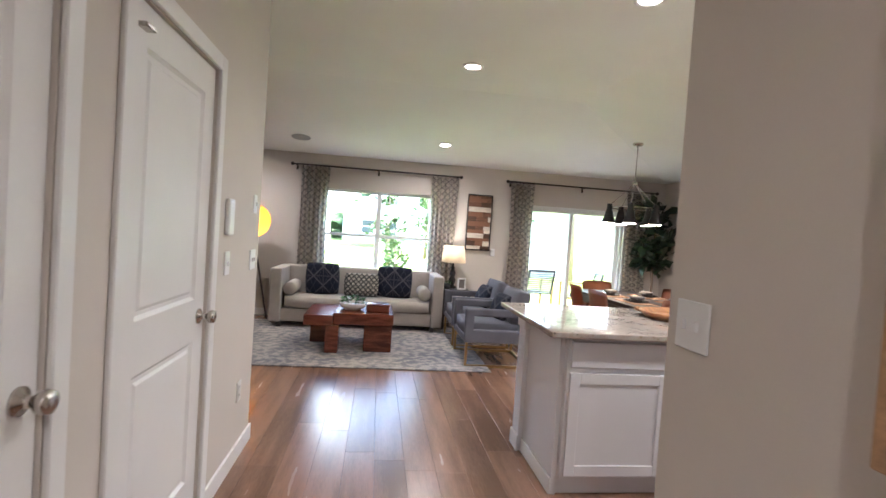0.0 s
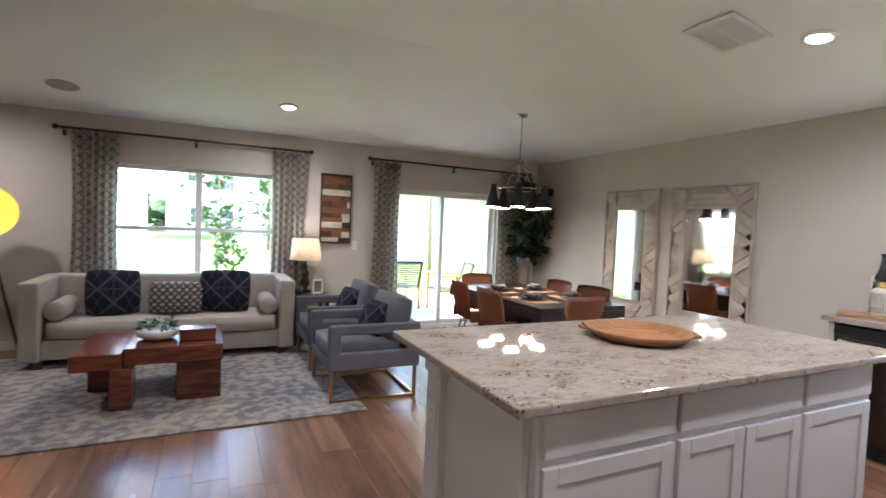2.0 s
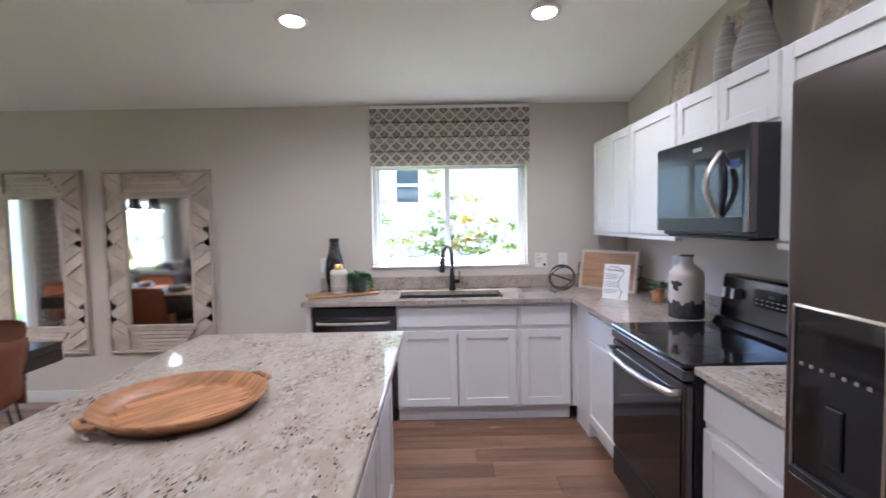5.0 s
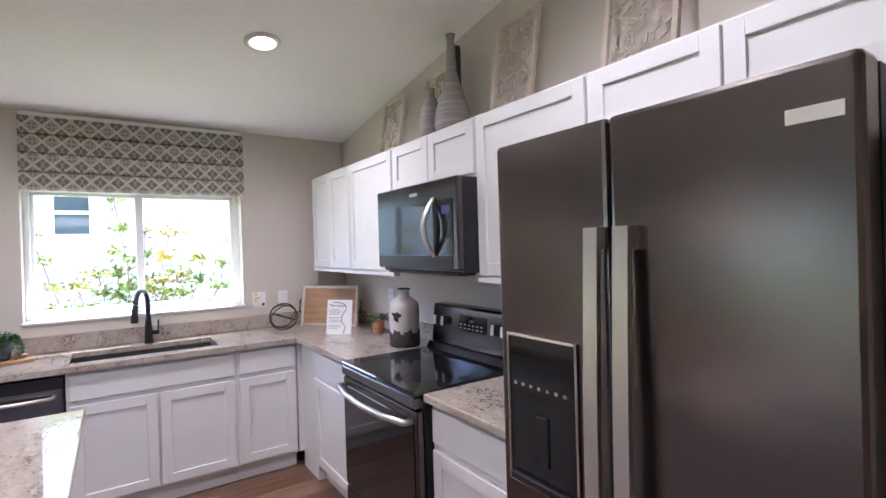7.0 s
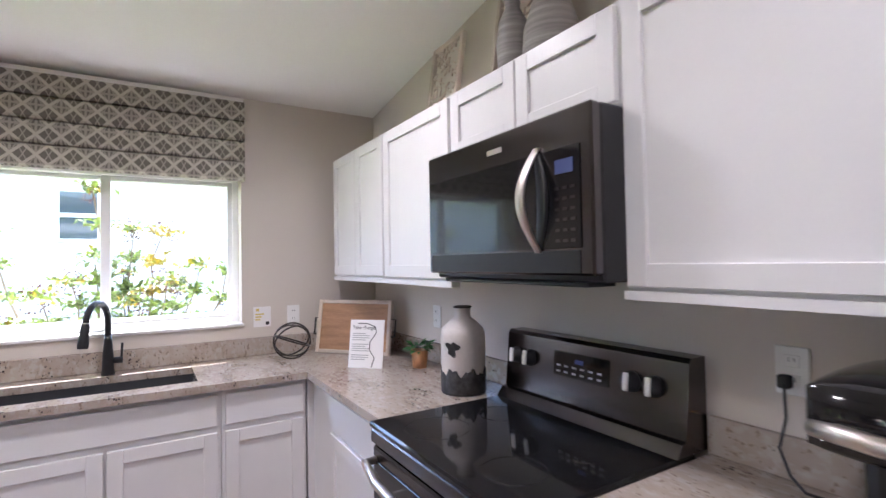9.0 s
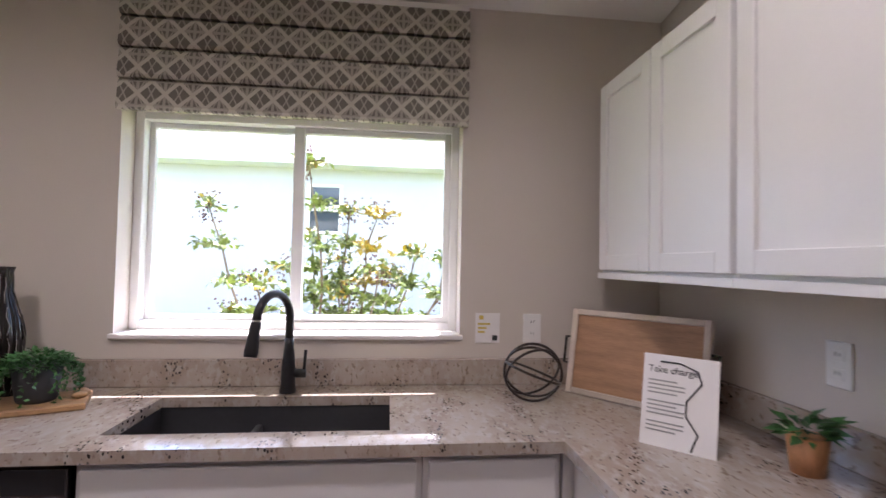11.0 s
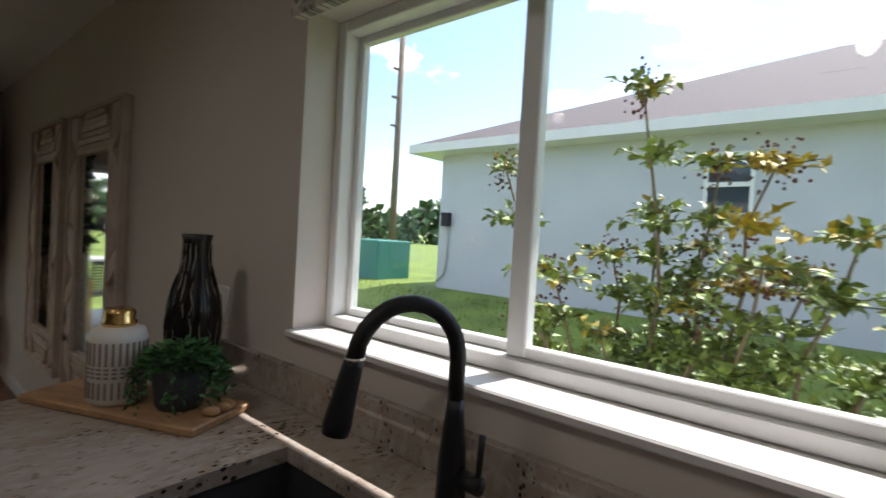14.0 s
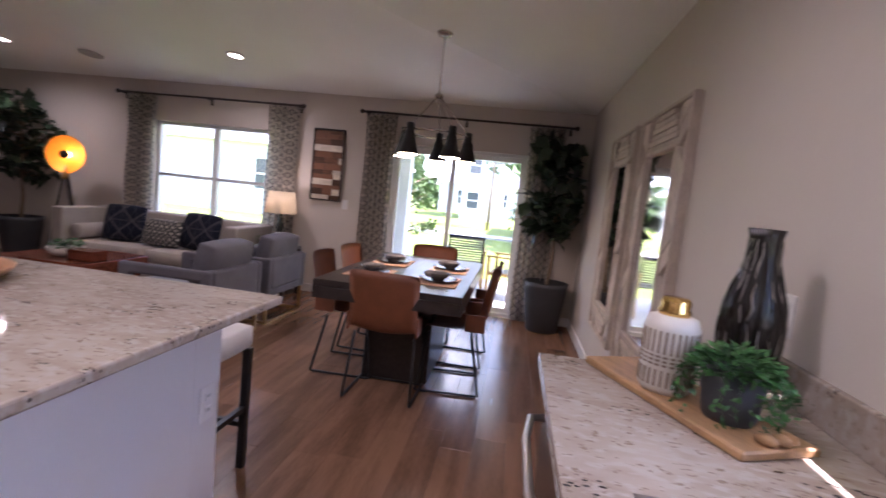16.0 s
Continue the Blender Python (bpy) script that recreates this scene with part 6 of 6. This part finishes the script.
# ---- things on the worktops ----
ty = thing("wooden_tray", 3.47, 3.76, 0.915, -40, "round acacia wooden tray on granite island", "tray")
lat("dish", [(0, 0.004), (0.19, 0.004), (0.20, 0.0), (0.235, 0.03), (0.247, 0.045), (0.24, 0.048), (0.205, 0.018), (0.19, 0.012), (0, 0.012)], ACACIA, ty, seg=48)
for i in range(9):
    yy = -0.168 + i * 0.042
    hw2 = math.sqrt(max(0.0, 0.188 ** 2 - (abs(yy) + 0.02) ** 2))
    bx("plank_strip", (-hw2, hw2, yy - 0.0205, yy + 0.0205, 0.0122, 0.0152), ACACIA, ty)
for s in (-1, 1):
    tub("handle_lug", [(s * 0.235, -0.05, 0.036), (s * 0.268, -0.03, 0.04), (s * 0.268, 0.03, 0.04), (s * 0.235, 0.05, 0.036)], [0.008, 0.011, 0.011, 0.008], ACACIA, ty)

BD = pose(5.80, 3.735, 0.915, 0, 0, 24)
bd = thing("cutting_board", 0, 0, 0, 0, "oak serving board lying on granite worktop", "board")
bd.matrix_basis = BD
bx("slab", (-0.115, 0.085, -0.27, 0.27, 0.0, 0.02, 0.004), OAK, bd)
for q in ((-0.03, -0.285), (0.0, -0.29), (0.025, -0.283)):
    bm = bmesh.new()
    bmesh.ops.create_icosphere(bm, subdivisions=2, radius=0.017, matrix=Matrix.Translation((q[0], q[1] + 0.04, 0.03)) @ Matrix.Diagonal((1, 1.4, 0.7, 1)))
    part("bead", bm, OAK, bd, smooth=True)
vs = thing("tall_vase", 5.96, 3.82, 0.915, 0, "tall black ribbed glazed ceramic vase", "vase")
pr = [(0, 0), (0.05, 0.0), (0.055, 0.02), (0.07, 0.12), (0.074, 0.19), (0.066, 0.26), (0.045, 0.33), (0.037, 0.36), (0.036, 0.42), (0.041, 0.442), (0.034, 0.442), (0.03, 0.36), (0, 0.34)]
lat("body", pr, CERB, vs, seg=72, ripple=0.035, lobes=18)
# Broken zigzag lines up the body, about half of them pale.
for i in range(18):
    a = 2 * math.pi * i / 18
    rng = random.Random(i)
    zz = 0.015 + rng.uniform(0, 0.03)
    while zz < 0.40:
        pts, L = [], rng.uniform(0.04, 0.10)
        for k in range(4):
            z = min(0.415, zz + L * k / 3)
            r = next(r0 + (r1 - r0) * (z - z0) / (z1 - z0) for (r0, z0), (r1, z1) in zip(pr[1:], pr[2:]) if z <= z1)
            b = a + rng.uniform(-0.08, 0.08)
            pts.append(((r * 1.03 + 0.0012) * math.cos(b), (r * 1.03 + 0.0012) * math.sin(b), z))
        tub("glaze_rib", pts, [0.0008, 0.0017, 0.0014, 0.0007], PEARL if rng.random() < 0.5 else CERB, vs, seg=5)
        zz += L + rng.uniform(0.004, 0.02)
jr = thing("ginger_jar", 5.748, 3.745, 0.935, 0, "white patterned jar with polished gold lid", "jar")
lat("body", [(0, 0), (0.055, 0.0), (0.062, 0.012), (0.064, 0.16), (0.058, 0.182), (0.035, 0.19), (0, 0.19)], CERW, jr, seg=36)
lat("lid", [(0, 0.189), (0.037, 0.189), (0.039, 0.2), (0.034, 0.206), (0.036, 0.222), (0.03, 0.232), (0, 0.233)], GOLD, jr, "polished gold lid")
for i in range(28):
    a = 2 * math.pi * i / 28
    for z0, z1 in ((0.02, 0.06), (0.10, 0.155)):
        bx("glaze_dash", (-0.0028, 0.0028, -0.001, 0.001, z0, z1), TAUPE, jr, m=pose(0.0645 * math.cos(a), 0.0645 * math.sin(a), 0, 0, 0, math.degrees(a) + 90))
for z in (0.07, 0.08, 0.09):
    for i in range(24):
        a = 2 * math.pi * (i + 0.5) / 24
        bx("glaze_dot", (-0.005, 0.005, -0.001, 0.001, z, z + 0.005), TAUPE, jr, m=pose(0.0645 * math.cos(a), 0.0645 * math.sin(a), 0, 0, 0, math.degrees(a) + 90))
hp2 = thing("potted_herb", 5.845, 3.61, 0.935, 0, "charcoal pot with trailing green plant", "plant")
lat("pot", [(0, 0), (0.05, 0), (0.055, 0.01), (0.068, 0.115), (0.062, 0.115), (0, 0.105)], POTG, hp2)
herb(hp2, 0, 0, 0.105, 0.082, 520, 31, HERB, 0.024, 0.75, 1.0)

mk = thing("milk_can_vase", 4.705, 1.575, 0.915, 0, "chipped white enamel milk can vase", "vase")
lat("body", [(0, 0.0), (0.088, 0.0), (0.092, 0.01), (0.092, 0.235), (0.086, 0.262), (0.05, 0.295), (0.034, 0.305), (0.032, 0.335), (0.038, 0.35), (0.032, 0.352), (0.028, 0.32), (0, 0.30)], MILK, mk, seg=40)
bm = bmesh.new()
lathe(bm, [(0.0905, 0.003), (0.0935, 0.012), (0.0935, 0.095), (0.0915, 0.096)], seg=64)
for v2 in bm.verts:
    if v2.co.z > 0.08:
        a = math.atan2(v2.co.y, v2.co.x)
        v2.co.z += 0.012 * math.sin(7 * a) + 0.008 * math.sin(17 * a + 1)
part("worn_base", bm, CHIP, mk, "worn dark primer band", smooth=True)
bm = bmesh.new()
A0 = math.radians(118)
rim = []
for i in range(26):
    q = 2 * math.pi * i / 26
    rr = 0.028 * (1 + 0.25 * math.sin(3 * q) + 0.2 * math.sin(5 * q + 1))
    a = A0 + rr * math.cos(q) / 0.093
    rim.append(bm.verts.new((0.0932 * math.cos(a), 0.0932 * math.sin(a), 0.19 + rr * math.sin(q))))
bm.faces.new(rim)
part("paint_chip", bm, CHIP, mk, "dark chipped patch")
lat("rim_wear", [(0.0378, 0.346), (0.0392, 0.35), (0.033, 0.3535), (0.0315, 0.3525)], CHIP, mk)

ft = thing("framed_board", 5.79, 1.66, 0.915, 0, "white-framed wooden board leaning in the corner", "board")
ft.matrix_basis = pose(5.775, 1.66, 0.915, 0, 0, 218) @ pose(0, 0, 0, -10)
bm = bmesh.new()
sash_rect(bm, "x", -0.01, 0.02, -0.25, 0.25, 0, 0.32, 0.022)
part("frame", bm, BLEACH, ft)
bx("panel", (-0.23, 0.23, 0.0, 0.012, 0.02, 0.30), OAKX, ft)
for s in (-1, 1):
    tub("handle", [(s * 0.25, 0.005, 0.21), (s * 0.275, 0.005, 0.21), (s * 0.275, 0.005, 0.11), (s * 0.25, 0.005, 0.11)], 0.005, BLACK, ft)
cd = thing("sign_card", 5.37, 1.73, 0.915, 0, "white printed card standing on the worktop", "sign")
cd.matrix_basis = pose(5.37, 1.74, 0.915, 0, 0, 223) @ pose(0, 0, 0, -10)
bx("card", (-0.095, 0.095, 0.0, 0.003, 0.0, 0.245), PAPER, cd)
fcu = bpy.data.curves.new("lettering", "FONT")
fcu.body, fcu.size, fcu.extrude = "Take charge", 0.026, 0.0004
fcu.materials.append(INK)
lt = new("lettering", fcu)
lt.parent = cd
lt.matrix_basis = pose(-0.082, -0.0012, 0.196, 90)
for i in range(13):
    if i % 5 == 4:
        continue
    bx("text_bar", (-0.08, -0.08 + (0.095 if i % 3 else 0.075), -0.0015, -0.0002, 0.172 - i * 0.011, 0.176 - i * 0.011), GREYP, cd)
tub("printed_cord", [(-0.05, -0.002, 0.226), (0.0, -0.002, 0.226), (0.045, -0.002, 0.21), (0.055, -0.002, 0.18), (0.02, -0.002, 0.13), (0.02, -0.002, 0.09), (0.05, -0.002, 0.05), (0.035, -0.002, 0.005)], 0.0022, INK, cd, seg=5)
ob = thing("wire_orb", 5.83, 1.99, 0.915, 0, "dark metal wire orb ornament on worktop", "ornament")
for k in range(4):
    m = Matrix.Translation((0, 0, 0.105)) @ pose(0, 0, 0, 35 * k + 20, 50 * k, 40 * k)
    tub("hoop", [m @ Vector((0.10 * math.cos(a * math.pi / 18), 0.10 * math.sin(a * math.pi / 18), 0)) for a in range(36)], 0.0048, DARKW, ob, closed=True, seg=6)
sp3 = thing("succulent_pot", 5.22, 1.50, 0.915, 0, "small wooden pot with green succulent", "plant")
lat("pot", [(0, 0), (0.035, 0), (0.045, 0.09), (0.04, 0.09), (0, 0.08)], ACACIA, sp3)
herb(sp3, 0, 0, 0.085, 0.045, 60, 12, HERB, 0.045, 1.4)

kg = thing("coffee_maker", 3.29, 1.62, 0.915, 180, "black single-cup coffee maker with silver handle", "coffee maker")
bx("tower", (-0.095, 0.095, 0.0, 0.20, 0.0, 0.27, 0.03), BLACK, kg)
bx("drip_base", (-0.09, 0.09, -0.16, 0.02, 0.0, 0.045, 0.012), BLACK, kg)
bm = bmesh.new()
cushion(bm, 0, -0.02, 0.285, 0.21, 0.33, 0.13, 0.35)
part("brew_head", bm, GLOSSB, kg, smooth=True)
tub("handle_band", [(-0.108, 0.06, 0.26), (-0.108, -0.08, 0.262), (-0.09, -0.17, 0.265), (0.0, -0.2, 0.268), (0.09, -0.17, 0.265), (0.108, -0.08, 0.262), (0.108, 0.06, 0.26)], 0.016, STEEL, kg, "silver lift handle", seg=10)
pc = thing("power_cord", 3.60, YR, 1.15, 180, "black power cord plugged into wall outlet", "cord")
bx("plug", (-0.014, 0.014, -0.035, -0.0107, -0.016, 0.016, 0.004), INK, pc)
tub("cable", [(0, -0.033, 0), (0.01, -0.05, -0.01), (0.012, -0.05, -0.08), (0.0, -0.06, -0.15), (0.03, -0.08, -0.20), (0.06, -0.08, -0.228), (0.10, -0.07, -0.23)], 0.0035, INK, pc, seg=7)


# ---- on top of the wall cabinets ----
def lattice_frame(x, w, h, rz=180):
    t = thing("lattice_frame", x, YR + 0.10, UT, rz, "carved wooden lattice panel leaning on wall", "wall panel", "lattice panels on cabinets")
    t.matrix_basis = pose(x, YR + 0.15, UT, 0, 0, rz) @ pose(0, 0, 0, -9)
    bm = bmesh.new()
    sash_rect(bm, "x", -0.012, 0.012, -w / 2, w / 2, 0, h, 0.022)
    part("frame", bm, BLEACH, t)
    rng = random.Random(int(x * 100))
    bm = bmesh.new()
    for i in range(int(w * h / 0.0012)):
        cx, cz = rng.uniform(-w / 2 + 0.03, w / 2 - 0.03), rng.uniform(0.03, h - 0.03)
        a = rng.choice((30, 90, 150))
        box(bm, -0.018, 0.018, -0.004, 0.004, -0.003, 0.003, m=pose(cx, 0, cz, 0, a, 0))
    part("fretwork", bm, BLEACH, t)


lattice_frame(4.97, 0.27, 0.42)
lattice_frame(4.43, 0.30, 0.44)
lattice_frame(3.78, 0.28, 0.50)
lattice_frame(3.12, 0.30, 0.50)
b1 = thing("bottle_vase", 4.20, 1.53, UT, 0, "tall grey striped bottle vase on cabinet", "vase")
lat("body", [(0, 0), (0.08, 0), (0.098, 0.06), (0.093, 0.13), (0.058, 0.24), (0.027, 0.35), (0.02, 0.52), (0.026, 0.545), (0.02, 0.545), (0, 0.4)], GREYV, b1)
b3 = thing("bottle_vase", 4.27, 1.45, UT, 0, "slim dark grey cylinder vase on cabinet", "vase")
lat("body", [(0, 0), (0.03, 0), (0.03, 0.52), (0.024, 0.52), (0, 0.4)], POTG, b3)
b2 = thing("jug_vase", 4.34, 1.58, UT, 0, "small dark grey jug vase on cabinet", "vase")
lat("body", [(0, 0), (0.055, 0), (0.06, 0.12), (0.05, 0.2), (0.025, 0.25), (0.03, 0.285), (0.024, 0.285), (0, 0.2)], GREYV, b2)

# ---- plank floor ----
structure(bx("floor", (XL, XW, -1.6, YB, -0.03, -0.006), DARKW), "warm brown wood plank floor", "floor")
fl0 = bpy.data.objects["floor"]
rng = random.Random(4)
PW, PL = 0.178, 1.22
far_v, far_f = [], []
row = 0
x = XL
while x < XW - 0.001:
    xe = min(x + PW, XW)
    y = -1.6 - rng.uniform(0.1, PL - 0.1)
    while y < YB:
        ya, yb = max(y, -1.6), min(y + PL, YB)
        y += PL
        if yb - ya < 0.02:
            continue
        x0, x1, y0, y1, g, b = x + 0.0006, xe - 0.0006, ya + 0.0006, yb - 0.0006, 0.0009, 0.0008
        vsx = [(x0, y0, -0.006), (x1, y0, -0.006), (x1, y1, -0.006), (x0, y1, -0.006), (x0, y0, -b), (x1, y0, -b), (x1, y1, -b), (x0, y1, -b), (x0 + g, y0 + g, 0), (x1 - g, y0 + g, 0), (x1 - g, y1 - g, 0), (x0 + g, y1 - g, 0)]
        fsx = [(8, 9, 10, 11)] + [(i, (i + 1) % 4, 4 + (i + 1) % 4, 4 + i) for i in range(4)] + [(4 + i, 4 + (i + 1) % 4, 8 + (i + 1) % 4, 8 + i) for i in range(4)]
        if x > 0.7 and 1.2 < (ya + yb) / 2 < 7.0:
            me = bpy.data.meshes.new("plank")
            me.from_pydata(vsx, [], fsx)
            me.materials.append(FLOORM)
            new("plank", me).parent = fl0
        else:
            o = len(far_v)
            far_v += vsx
            far_f += [tuple(i + o for i in f) for f in fsx]
    x = xe
me = bpy.data.meshes.new("planks")
me.from_pydata(far_v, [], far_f)
me.materials.append(FLOORM)
fp = new("planks", me)
fp.parent = fl0
tagged(fp, kind="stuff")
